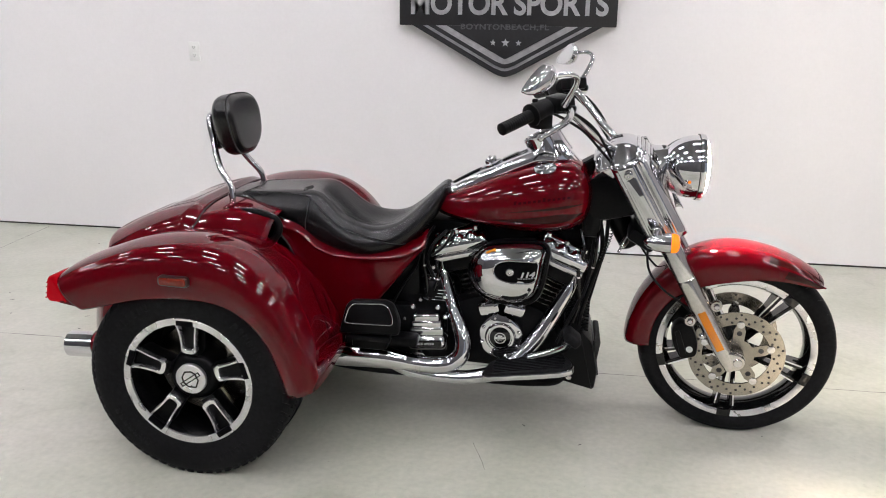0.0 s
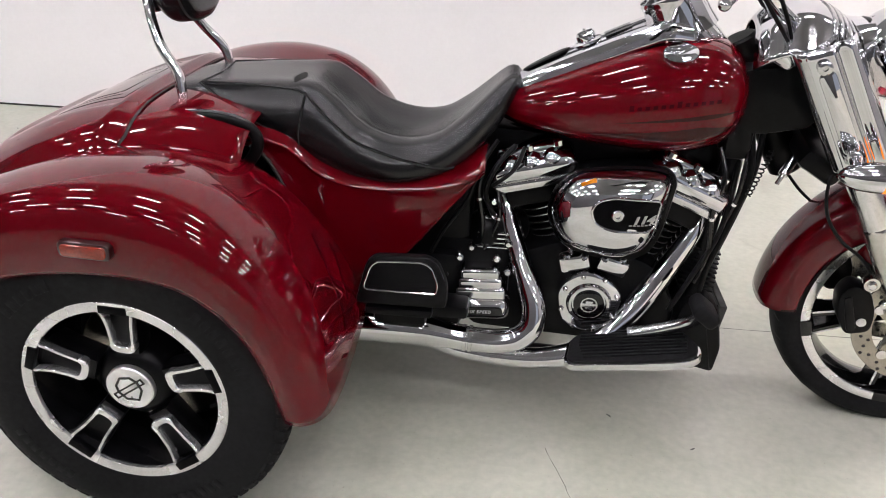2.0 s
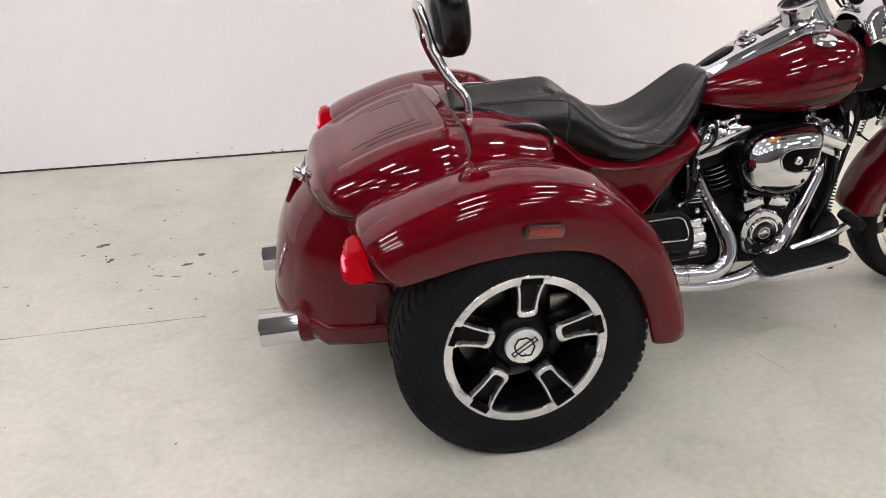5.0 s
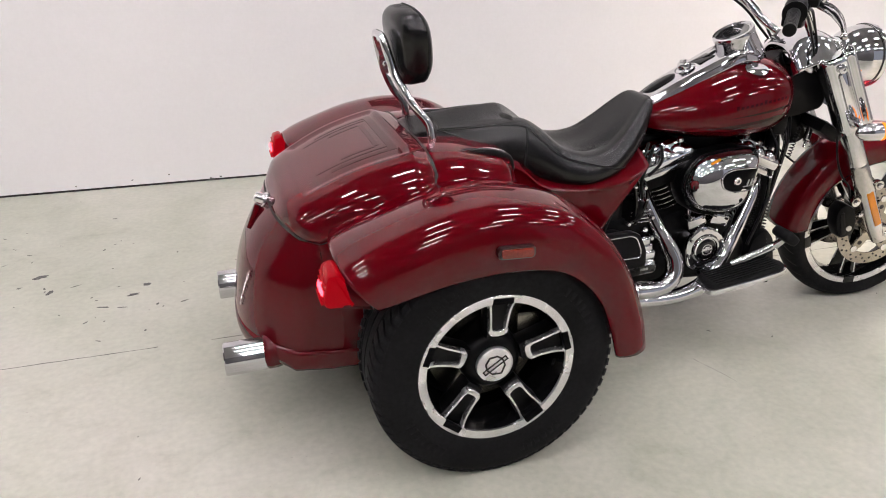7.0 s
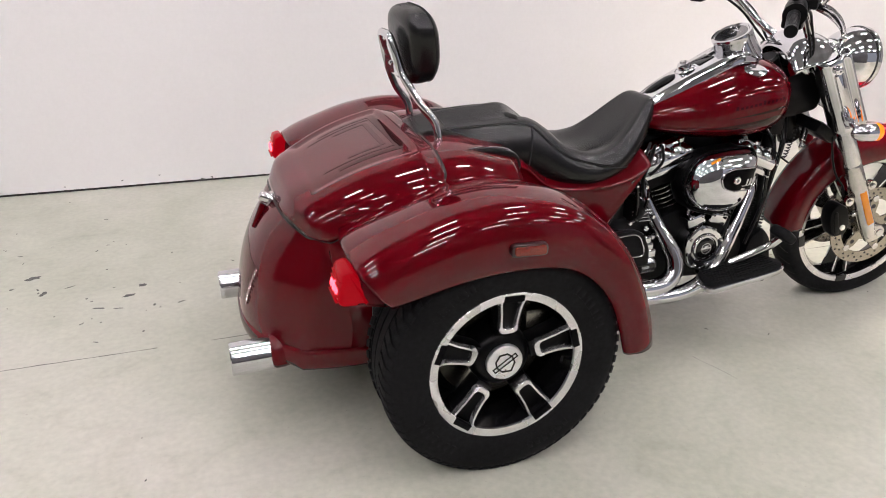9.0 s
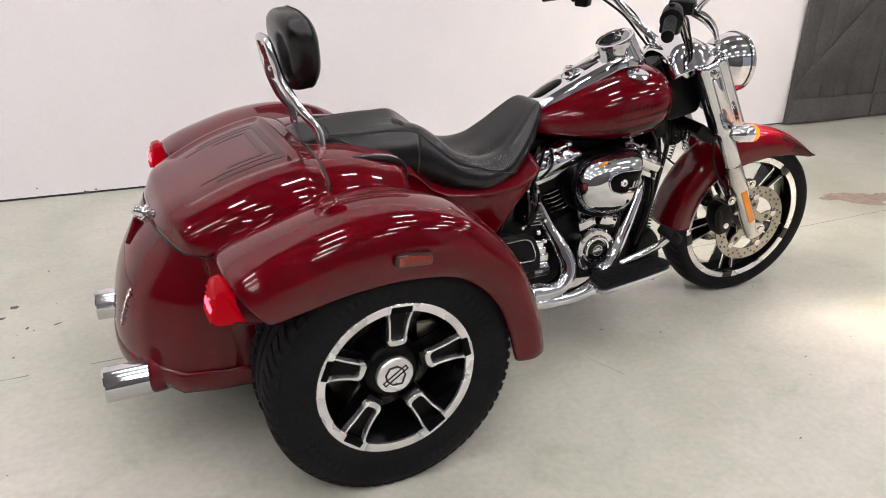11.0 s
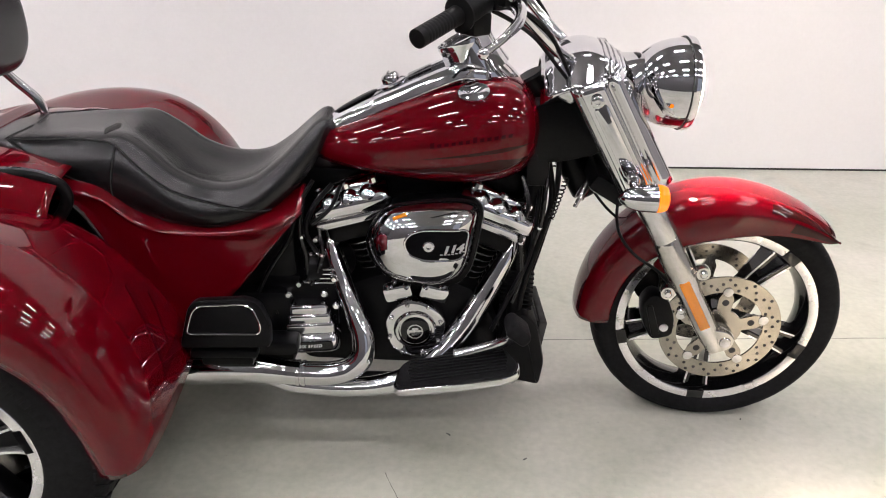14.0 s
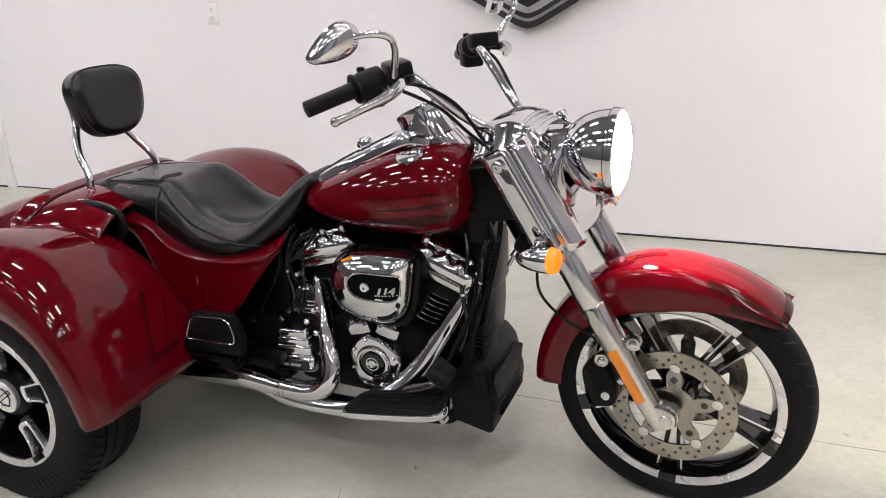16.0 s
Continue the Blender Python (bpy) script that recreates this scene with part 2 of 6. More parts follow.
def rbox(c, size, bevel=0.005, m=None, seg=2):
    """A box with rounded edges."""
    bm = bmesh.new()
    bmesh.ops.create_cube(bm, size=1)
    bmesh.ops.scale(bm, vec=size, verts=bm.verts)
    if bevel:
        bmesh.ops.bevel(bm, geom=list(bm.edges), offset=min(bevel, min(size) * 0.45), segments=seg, profile=0.5, affect="EDGES")
    g = from_bm(bm)
    return g.moved(Matrix.Translation(c) @ (m or Matrix()))


def prism(poly, y0, y1, bevel=0.004, seg=2):
    """A rounded plate: outline in x and z, from y0 to y1."""
    bm = bmesh.new()
    a = [bm.verts.new((x, y0, z)) for x, z in poly]
    b = [bm.verts.new((x, y1, z)) for x, z in poly]
    bm.faces.new(a)
    bm.faces.new(list(reversed(b)))
    for i in range(len(a)):
        j = (i + 1) % len(a)
        bm.faces.new((a[j], a[i], b[i], b[j]))
    bmesh.ops.recalc_face_normals(bm, faces=bm.faces)
    if bevel:
        rim = [e for e in bm.edges if abs(e.verts[0].co.y - e.verts[1].co.y) < 1e-6]
        bmesh.ops.bevel(bm, geom=rim, offset=bevel, segments=seg, profile=0.5, affect="EDGES")
    return from_bm(bm)


def rounded(poly, r=0.02, n=4):
    """An outline with its corners rounded."""
    out, c = [], len(poly)
    for i in range(c):
        p, q, s = Vector(poly[i - 1]), Vector(poly[i]), Vector(poly[(i + 1) % c])
        a, b = (p - q), (s - q)
        k = min(r, a.length * 0.45, b.length * 0.45)
        a, b = q + a.normalized() * k, q + b.normalized() * k
        for j in range(n + 1):
            t = j / n
            out.append(tuple((1 - t) ** 2 * a + 2 * t * (1 - t) * q + t * t * b))
    return out


def part(name, g, mat, parent=None, label="", angle=38, thick=0.0, m=None):
    """Links a form as one mesh object under a thing or a part."""
    data = bpy.data.meshes.new(name)
    data.from_pydata(g.v, [], g.f)
    bm = bmesh.new()
    bm.from_mesh(data)
    bmesh.ops.recalc_face_normals(bm, faces=bm.faces)
    bm.to_mesh(data)
    bm.free()
    data.materials.append(mat)
    data.polygons.foreach_set("use_smooth", [True] * len(data.polygons))
    data.set_sharp_from_angle(angle=radians(angle))
    ob = new(name, data)
    ob.parent = parent
    m = m if m is not None else Matrix()
    ob.matrix_basis = BASE @ m if parent is not None and parent is TRIKE else m
    if thick:
        s = ob.modifiers.new("thickness", "SOLIDIFY")
        s.thickness, s.offset = thick, -1
    if label:
        tagged(ob, label)
    return ob


def again(ob, m, parent=None, label=""):
    """One more piece on the same mesh."""
    o = new(ob.name.split(".")[0], ob.data)
    o.parent = parent or ob.parent
    o.matrix_basis = m
    if label:
        tagged(o, label)
    return o


def lettering(name, text, size, mat, parent, m, depth=0.002, bold=0.0, spread=1.0, slant=0.0):
    c = bpy.data.curves.new(name, "FONT")
    c.body, c.size, c.extrude, c.align_x, c.align_y = text, 1.0, depth / size, "CENTER", "CENTER"
    c.offset, c.space_character = bold / size, spread
    tmp = bpy.data.objects.new(name, c)
    scene.collection.objects.link(tmp)
    dg = bpy.context.evaluated_depsgraph_get()
    data = bpy.data.meshes.new_from_object(tmp.evaluated_get(dg))
    bpy.data.objects.remove(tmp)
    data.transform(Matrix.Scale(size, 4))
    data.transform(Matrix(((1, slant, 0, 0), (0, 1, 0, 0), (0, 0, 1, 0), (0, 0, 0, 1))))
    data.materials.clear()
    data.materials.append(mat)
    ob = new(name, data)
    ob.parent = parent
    ob.matrix_basis = m
    return ob


def thing(name, label, category, m=Matrix(), group=""):
    e = new(name)
    e.matrix_basis = m
    return tagged(e, label, category, group)


# ---- the room ----
WALL_Y = 2.79


def slab(name, x0, x1, y0, y1, z0, z1, mat, label, category, bevel=0.0):
    ob = part(name, rbox(((x0 + x1) / 2, (y0 + y1) / 2, (z0 + z1) / 2), (x1 - x0, y1 - y0, z1 - z0), bevel), mat)
    return tagged(ob, label, category, kind="structure")


slab("floor", -8, 11, -9, 3.2, -0.2, 0, FLOOR, "pale grey-green sealed concrete showroom floor", "floor")
slab("wall_north", -8, 11, WALL_Y, WALL_Y + 0.15, 0.012, 4.6, WALL, "plain white painted showroom wall", "wall")
slab("trim", -8, 11, WALL_Y + 0.004, WALL_Y + 0.14, 0, 0.012, GAP, "dark gap under the white wall", "trim")
# unseen south wall, its opening placed to cut the sun patch on the floor
slab("wall_south", -8, 3.10, -6.15, -6, 0, 4.6, FARWALL, "unseen dark grey wall beside an added opening for the sun", "wall")
slab("wall_south", 6.4, 7.55, -6.15, -6, 0, 4.6, FARWALL, "unseen dark grey wall beside an added opening for the sun", "wall")
slab("wall_south", 3.10, 6.4, -6.15, -6, 4.0, 4.6, FARWALL, "unseen dark grey wall over an added opening for the sun", "wall")
# unseen side walls, their greys set for chrome reflections and bounce light
slab("wall_west", -8.15, -8, -6.15, 3, 0, 4.6, FARWALL, "unseen dark grey wall closing the room", "wall")
slab("wall_east", 7.4, 7.55, -6, 2.78, 0, 4.58, EASTWALL, "unseen light grey wall closing the room", "wall")
slab("ceiling", -8, 11, -6.15, 3, 4.6, 4.75, CEIL, "plain dark grey high ceiling", "ceiling")


def ceiling_lights():
    first = None
    # outer columns and a fourth row are added to brighten the floor by the trike
    for i in range(7):
        for j in range(4):
            m = pose(-6.65 + 2.05 * i, -5.1 + 2.1 * j, 4.56)
            if first is None:
                first = thing("ceiling_light", "white strip light under the ceiling, switched on", "ceiling light", m, "strip lights under the ceiling")
                part("housing", rbox((0, 0, 0.015), (0.80, 0.16, 0.03), 0.006), TRIM, first)
                part("tube", rbox((0, 0, -0.02), (0.74, 0.12, 0.035), 0.012), STRIP, first, "glowing white diffuser")
            else:
                copy_thing(first, m)


ceiling_lights()


def seam(name, pts, width, label):
    """A cut or crack in the floor: a thin uneven dark line laid just over it."""
    rnd = random.Random(name)
    left, right = [], []
    line = []
    for (x0, y0), (x1, y1) in zip(pts, pts[1:]):
        n = max(2, int(math.hypot(x1 - x0, y1 - y0) / 0.05))
        line += [(x0 + (x1 - x0) * i / n, y0 + (y1 - y0) * i / n) for i in range(n)]
    line.append(pts[-1])
    dx, dy = pts[-1][0] - pts[0][0], pts[-1][1] - pts[0][1]
    k = math.hypot(dx, dy)
    nx, ny = -dy / k, dx / k
    for x, y in line:
        o, w = rnd.uniform(-0.0012, 0.0012), width * rnd.uniform(0.35, 1.0) / 2
        left.append((x + nx * (o + w), y + ny * (o + w), 0.0012))
        right.append((x + nx * (o - w), y + ny * (o - w), 0.0012))
    ob = part(name, loft([left, right], False, False), CHIP)
    return tagged(ob, label, "floor joint", kind="structure")


seam("floor_joint", [(-7, 0.87), (-1.386, 0.987), (-0.876, 0.990)], 0.005, "thin dark saw-cut joint in the concrete floor")
seam("floor_joint", [(-0.70, 0.991), (1.168, 1.024), (2.304, 1.039), (9, 1.17)], 0.0045, "thin dark saw-cut joint in the concrete floor")
seam("floor_joint", [(-2.39, 2.78), (-2.33, 2.07), (-2.25, 0.97)], 0.004, "thin dark saw-cut joint in the concrete floor")
seam("floor_crack", [(0.842, 0.397), (0.851, 0.367), (0.868, 0.327), (0.885, 0.277), (0.896, 0.239)], 0.0018, "short hairline crack in the concrete floor")


def blot(c, rx, ry, turn, rnd, n=14, rough=0.35, z=0.0015):
    """An uneven flat spot."""
    pts = []
    for i in range(n):
        a = 2 * math.pi * i / n
        k = 1 + rnd.uniform(-rough, rough)
        x, y = rx * k * math.cos(a), ry * k * math.sin(a)
        pts.append((c[0] + x * math.cos(turn) - y * math.sin(turn), c[1] + x * math.sin(turn) + y * math.cos(turn), z))
    return Geo().add(pts, [tuple(range(n))])


def floor_marks():
    rnd = random.Random(4)
    g = Geo()
    for x, y, rx, ry, a in ((-1.328, 1.51, .022, .012, 1.2), (-1.386, 1.665, .028, .014, .2), (-0.97, 1.482, .016, .012, .4), (-1.02, 1.40, .026, .011, .3),
                            (-1.12, 1.32, .022, .006, -.2), (-1.05, 1.30, .016, .004, -.1), (-0.83, 1.29, .016, .005, .3), (-1.45, 1.58, .012, .006, .5), (-1.24, 1.54, .02, .004, .5)):
        g.merge(blot((x + 0.04, y + 0.031), rx, ry, a, rnd))
    for _ in range(34):
        g.merge(blot((rnd.gauss(-1.3, 0.35), rnd.gauss(1.58, 0.3)), rnd.uniform(.003, .012), rnd.uniform(.002, .005), rnd.uniform(0, 3), rnd, 9))
    for _ in range(46):
        g.merge(blot((rnd.uniform(-2.4, 3.4), rnd.uniform(-0.9, 2.7)), rnd.uniform(.002, .009), rnd.uniform(.0015, .003), rnd.uniform(0, 3), rnd, 8))
    tagged(part("floor_chips", g, CHIP), "small dark chips and scuffs in the concrete floor", "floor marks", kind="stuff")
    s = Geo()
    for x, y, rx, ry, a in ((3.36, 1.28, .17, .07, -.35), (3.22, 1.31, .10, .035, -.2), (3.33, 1.2, .12, .05, -.6), (3.5, 1.22, .12, .06, .1)):
        s.merge(blot((x, y), rx, ry, a, rnd, 26, 0.2, 0.0014 + 0.0003 * len(s.f)))
    tagged(part("floor_stain", s, STAIN), "brown worn patch in the concrete floor", "floor marks", kind="structure")


floor_marks()


def wall_marks():
    rnd = random.Random(9)
    g = Geo()
    for x, z, r in ((-0.64, 0.01, .018), (-0.59, 0.02, .008), (-1.05, .04, .006), (-1.33, 0.03, .005), (-0.86, .055, .006)):
        g.merge(blot((x, 0), r, r * 0.5, 0, rnd, 10, 0.4, 0).moved(Matrix.Translation((0, WALL_Y - 0.0015, z)) @ pose(0, 0, 0, 90)))
    tagged(part("wall_scuffs", g, CHIP), "small dark scuffs on the white wall", "wall marks", kind="stuff")


wall_marks()


def wall_outlet():
    o = thing("wall_outlet", "white double power outlet on the white wall", "power outlet", pose(-1.230, WALL_Y, 1.200))
    part("cover_plate", rbox((0, -0.004, 0), (0.072, 0.008, 0.118), 0.003), PAPER, o)
    for z in (0.024, -0.024):
        s = part("socket", prism(rounded([(-.017, z - .015), (.017, z - .015), (.017, z + .015), (-.017, z + .015)], .01), -.0105, -.006, .001), PAPER, o)
        part("slot", rbox((-0.007, -0.0108, z + 0.003), (0.003, 0.002, 0.009), 0), GAP, s)
        part("slot", rbox((0.007, -0.0108, z + 0.003), (0.003, 0.002, 0.009), 0), GAP, s)
        part("slot", rbox((0, -0.0108, z - 0.008), (0.005, 0.002, 0.005), 0), GAP, s)


wall_outlet()


# ---- the wall sign ----
def wall_sign():
    s = thing("wall_sign", "large black shield sign with silver letters on the white wall", "sign", pose(0.748, WALL_Y, -0.011) @ Matrix.Diagonal((0.963, 1, 0.983, 1)))
    hx, top, tip = 0.66, 1.412, 1.098
    slope = (top - tip) / 0.578

    def vee(d0, d1, y0, y1, name, mat, label="", zt=1.4125, flat=0.06):
        """A band along the shield's lower edge, from d0 to d1 above it."""
        def line(d):
            z0 = tip + d
            xe = (zt - z0) / slope
            return [(-xe, zt), (-flat, z0 + flat * slope), (0, z0 + flat * slope * 0.45), (flat, z0 + flat * slope), (xe, zt)]
        a, b = line(d0), line(d1)
        mid = [a[0]] + [(p.x, p.z) for p in spline([(a[1][0], 0, a[1][1]), (a[2][0], 0, a[2][1]), (a[3][0], 0, a[3][1])], 4)] + [a[4]]
        mid2 = [b[0]] + [(p.x, p.z) for p in spline([(b[1][0], 0, b[1][1]), (b[2][0], 0, b[2][1]), (b[3][0], 0, b[3][1])], 4)] + [b[4]]
        rings = []
        for y in (y0, y1):
            rings.append([(x, y, z) for x, z in mid] + [(x, y, z) for x, z in reversed(mid2)])
        part(name, loft([rings[0], rings[1]]), mat, s, label)

    part("panel", prism(rounded([(-hx, top), (hx, top), (hx, 1.86), (-hx, 1.86)], .006), -0.06, -0.035, 0.003), SIGN_BLACK, s)
    vee(0.0, 0.034, -0.062, -0.036, "shield_edge", SIGN_BLACK, flat=0.07)
    vee(0.034, 0.053, -0.052, -0.036, "silver_band", SIGN_METAL, "brushed silver band")
    vee(0.053, 0.078, -0.062, -0.036, "black_band", SIGN_BLACK)
    vee(0.078, 0.116, -0.055, -0.036, "silver_band", SIGN_METAL, "brushed silver band", zt=1.44)
    e = (1.4125 - tip - 0.116) / slope
    part("shield_face", prism([(-e, 1.4125), (-0.02, tip + .13), (0, tip + .122), (0.02, tip + .13), (e, 1.4125)], -0.061, -0.036, 0.002), SIGN_BLACK, s)
    face = pose(0, -0.061, 0, 90)
    lettering("large_letters", "MOTOR SPORTS", 0.178, SIGN_METAL, s, Matrix.Translation((0.006, 0, 1.533)) @ face @ Matrix.Diagonal((0.93, 1, 1, 1)), 0.004, 0.005, 0.98)
    for word, x in (("BOYNTON", -0.136), ("BEACH,", 0.098), ("FL", 0.232)):
        lettering("small_letters", word, 0.044, SIGN_GREY, s, Matrix.Translation((x, -0.003, 1.405)) @ face @ Matrix.Diagonal((1.22, 1, 1, 1)), 0.002, 0.0012, 1.12)
    for x, r in ((-0.076, 0.019), (0, 0.026), (0.08, 0.019)):
        poly = [((r if k % 2 == 0 else r * 0.42) * math.sin(math.pi * k / 5), (r if k % 2 == 0 else r * 0.42) * math.cos(math.pi * k / 5)) for k in range(10)]
        part("star", prism([(x + a, 1.315 + b) for a, b in poly], -0.066, -0.06, 0.001), SIGN_METAL, s)
    for x in (-0.5, 0.5):
        part("standoff", rod((x, 0, 1.6), (x, -0.037, 1.6), 0.012), GAP, s)


wall_sign()


# ---- doors in the wall ----
def barn_leaf(name, x0, w, flip):
    d = thing(name, "dark grey stained wooden barn door leaf with a diagonal brace", "barn door", pose(x0, WALL_Y, 0.01), "barn door leaves")
    tagged(d, kind="structure")
    h, n = 2.25, 6
    for i in range(n):
        g = rbox(((i + 0.5) * w / n, -0.03, h / 2), (w / n - 0.003, 0.03, h), 0.002)
        part("plank", g, BARN, d)
    for z in (0.10, h - 0.10):
        part("rail", rbox((w / 2, -0.055, z), (w - 0.004, 0.022, 0.19), 0.003), BARN, d)
    part("rail", rbox((w / 2, -0.055, 1.17), (w - 0.004, 0.022, 0.15), 0.003), BARN, d)
    for z0, z1 in ((0.197, 1.093), (1.247, 2.053)):
        a, b = (0.01, w - 0.01) if not flip else (w - 0.01, 0.01)
        k = 0.085 if not flip else -0.085
        poly = [(a, z0), (a + k * 1.3, z0), (b, z1 - 0.11), (b, z1), (b - k * 1.3, z1), (a, z0 + 0.11)]
        part("brace", prism(poly, -0.066, -0.0455, 0.003), BARN, d)
    for i in range(9):
        part("nail", rod((0.12 + (w - 0.24) * i / 8, -0.0675, 0.24 + 0.1 * i) if not flip else (w - 0.12 - (w - 0.24) * i / 8, -0.0675, 0.24 + 0.1 * i),
                         (0.12 + (w - 0.24) * i / 8, -0.064, 0.24 + 0.1 * i) if not flip else (w - 0.12 - (w - 0.24) * i / 8, -0.064, 0.24 + 0.1 * i), 0.004, 6), GAP, d)
    return d


barn_leaf("door_1", 4.45, 0.965, False)
barn_leaf("door_2", 5.425, 0.965, True)


def white_door():
    d = thing("door_3", "plain white painted door with white casing", "door", pose(-4.19, WALL_Y, 0))
    tagged(d, kind="structure")
    part("door_leaf", rbox((0.445, -0.006, 1.035), (0.88, 0.012, 2.05), 0.002), TRIM, d)
    for x in (-0.035, 0.925):
        part("casing", rbox((x, -0.011, 1.055), (0.075, 0.022, 2.11), 0.004), TRIM, d)
    part("casing", rbox((0.445, -0.011, 2.145), (1.035, 0.022, 0.07), 0.004), TRIM, d)
    part("threshold", rbox((0.445, -0.01, 0.006), (0.88, 0.02, 0.012), 0.002), GAP, d)
    part("knob", lathe([(0.012, 0), (0.012, .02), (0.026, .03), (0.028, .045), (0.015, .058)], 20, pose(0.82, -0.012, 1.0, 90)), CHROME_DULL, d)


white_door()


# ---- the motor trike: x forwards, y to its left, origin on the floor under the rear axle ----
TRIKE = thing("motor_trike", "dark red three-wheeled motorcycle with chrome engine on concrete floor", "motor trike", pose(0.001, 0.690, 0, 0, 0, -0.5))
FRONT = (1.702, 0.011, 0.324)


def both(name, g, mat, parent=TRIKE, label="", **kw):
    """A part on the right and its twin on the left."""
    a = part(name, g, mat, parent, label, **kw)
    b = part(name, g.mirrored(), mat, parent, label, **kw)
    if parent is TRIKE and BASE.is_identity is False and abs(BASE[0][1]) < 1e-6:
        b.location.y -= 2 * BASE.translation.y
    return a, b


def shifted(x, y, z):
    """From here on the trike's parts are moved so (twins on the left the other way in y)."""
    global BASE
    BASE = Matrix.Translation((x, y, z))


def steered():
    """From here on parts turn with the handlebar, a little to the right."""
    global BASE
    BASE = Matrix.Translation((1.263, 0.003, 0.795)) @ Matrix.Rotation(radians(-6.2), 4, Vector((-0.502, 0, 0.865))) @ Matrix.Translation((-1.25, 0, -0.80))


# rear wheels -----------------------------------------------------------
def rear_wheel(side):
    cy = -0.524 * side
    base = Matrix.Translation((0.0, cy, 0.318)) @ Matrix.Diagonal((0.973, 1, 0.973, 1)) @ (pose(0, 0, 0, 90) if side > 0 else pose(0, 0, 0, -90) @ pose(0, 0, 0, 0, 0, 180))
    rim = [(0.196, -0.09), (0.222, -0.094), (0.222, -0.084), (0.205, -0.08), (0.190, -0.05), (0.178, 0.0), (0.186, 0.05), (0.190, 0.085), (0.191, 0.092),
           (0.213, 0.095), (0.2155, 0.092), (0.212, 0.085), (0.2, 0.07), (0.19, 0.03), (0.19, -0.05), (0.19, -0.085)]
    w = part("rear_wheel", lathe(rim, 72, closed=True), GLOSS_BLACK, TRIKE, "black alloy wheel with machined silver edges", m=base)
    part("rim_lip", lathe([(0.190, 0.092), (0.1915, 0.0965), (0.212, 0.0985), (0.2145, 0.0965), (0.2145, 0.09), (0.191, 0.088)], 96, closed=True), ALUMINIUM, w, "machined silver rim edge")
    tyre = [(0.200, -0.086), (0.2145, -0.0985), (0.220, -0.1005), (0.240, -0.104), (0.262, -0.107), (0.287, -0.1065), (0.304, -0.103), (0.317, -0.0965), (0.3245, -0.087), (0.3275, -0.074),
            (0.3285, -0.05), (0.3285, -0.044), (0.3215, -0.042), (0.3215, -0.036), (0.329, -0.034), (0.329, -0.004), (0.322, -0.002)]
    tyre = tyre + [(r, -h) for r, h in reversed(tyre)]
    t = part("tyre", lathe(tyre, 112, closed=True), RUBBER, w, "black road tyre with grooved tread", angle=30)
    for s in (-1, 1):
        rings = []
        for i in range(7):
            h = 0.047 + 0.053 * i / 6
            r = curve([(0.04, 0.3285), (0.07, 0.3275), (0.087, 0.3245), (0.0965, 0.317), (0.103, 0.304)], h)[0]
            a = s * 0.02 + 0.09 * (i / 6) ** 1.5
            da = 0.036
            rings.append([((r + q) * math.cos(a + e * da), (r + q) * math.sin(a + e * da), h * s) for q, e in ((-0.004, -1), (0.0052, -0.92), (0.0052, 0.92), (-0.004, 1))])
        block = part("tread_block", loft(rings), RUBBER, w, angle=25)
        for k in range(1, 62):
            again(block, Matrix.Rotation(2 * math.pi * k / 62, 4, "Z"), w)
    bar = part("sidewall_bar", rbox((0, 0, 0), (0.024, 0.014, 0.0016), 0.0006, Matrix.Translation((0.268, 0, 0.1068)) @ pose(0, 0, 0, 0, 4)), RUBBER, w, m=Matrix.Rotation(0.35, 4, "Z"))
    for a0, n in ((0.435, 6), (2.0, 6), (3.6, 7), (5.0, 6)):
        for k in range(n):
            again(bar, Matrix.Rotation(a0 + k * 0.085, 4, "Z"), w)
    part("hub", lathe([(0.05, -0.06), (0.086, -0.05), (0.086, 0.02), (0.082, 0.042), (0.074, 0.056), (0.060, 0.064), (0.050, 0.066)], 48), BLACK, w, "black hub")
    c = part("hub_cap", lathe([(0.044, 0.058), (0.0505, 0.066), (0.0500, 0.0765), (0.0475, 0.0785), (0.0, 0.0787)], 48), HUB_CAP, w, "brushed silver hub cap")
    g = Geo()
    g.merge(ring_plate([(-0.027, 0.004), (-0.0205, 0.0205), (-0.012, 0.025), (0, 0.031), (0.012, 0.025), (0.0205, 0.0205), (0.027, 0.004), (0.022, -0.018), (0, -0.033), (-0.022, -0.018)], 0.0048, 0.0955, 0.0972))
    for s in (-1, 1):
        g.merge(rbox((0, s * 0.0055, 0.0966), (0.074, 0.0036, 0.0016), 0.0003))
    for s in (-1, 1):
        g.merge(rbox((s * 0.036, 0, 0.0966), (0.0036, 0.0145, 0.0016), 0.0003))
    part("badge_outline", g, GLOSS_BLACK, w, "black shield badge without letters", m=Matrix.Translation((0, 0, -0.017)) @ Matrix.Rotation(radians(35), 4, "Z") @ Matrix.Diagonal((1.02, 1.02, 1, 1)))
    # five forked spokes
    body = Geo()
    outer = [(0.078, -0.026), (0.145, -0.0295), (0.176, -0.034), (0.196, -0.040), (0.196, 0.040), (0.176, 0.034), (0.145, 0.0295), (0.078, 0.026)]
    rings = []
    for h0, k in ((0.012, 0.82), (0.03, 1.0), (0.060, 1.0), (0.066, 0.9)):
        rings.append([(x, y * k, h0 + (0.008 if x > 0.19 else 0.0)) for x, y in outer])
    body.merge(loft(rings))
    spoke = part("spoke", body, BLACK, w, "black forked spoke with machined silver edges")
    fork = Geo()
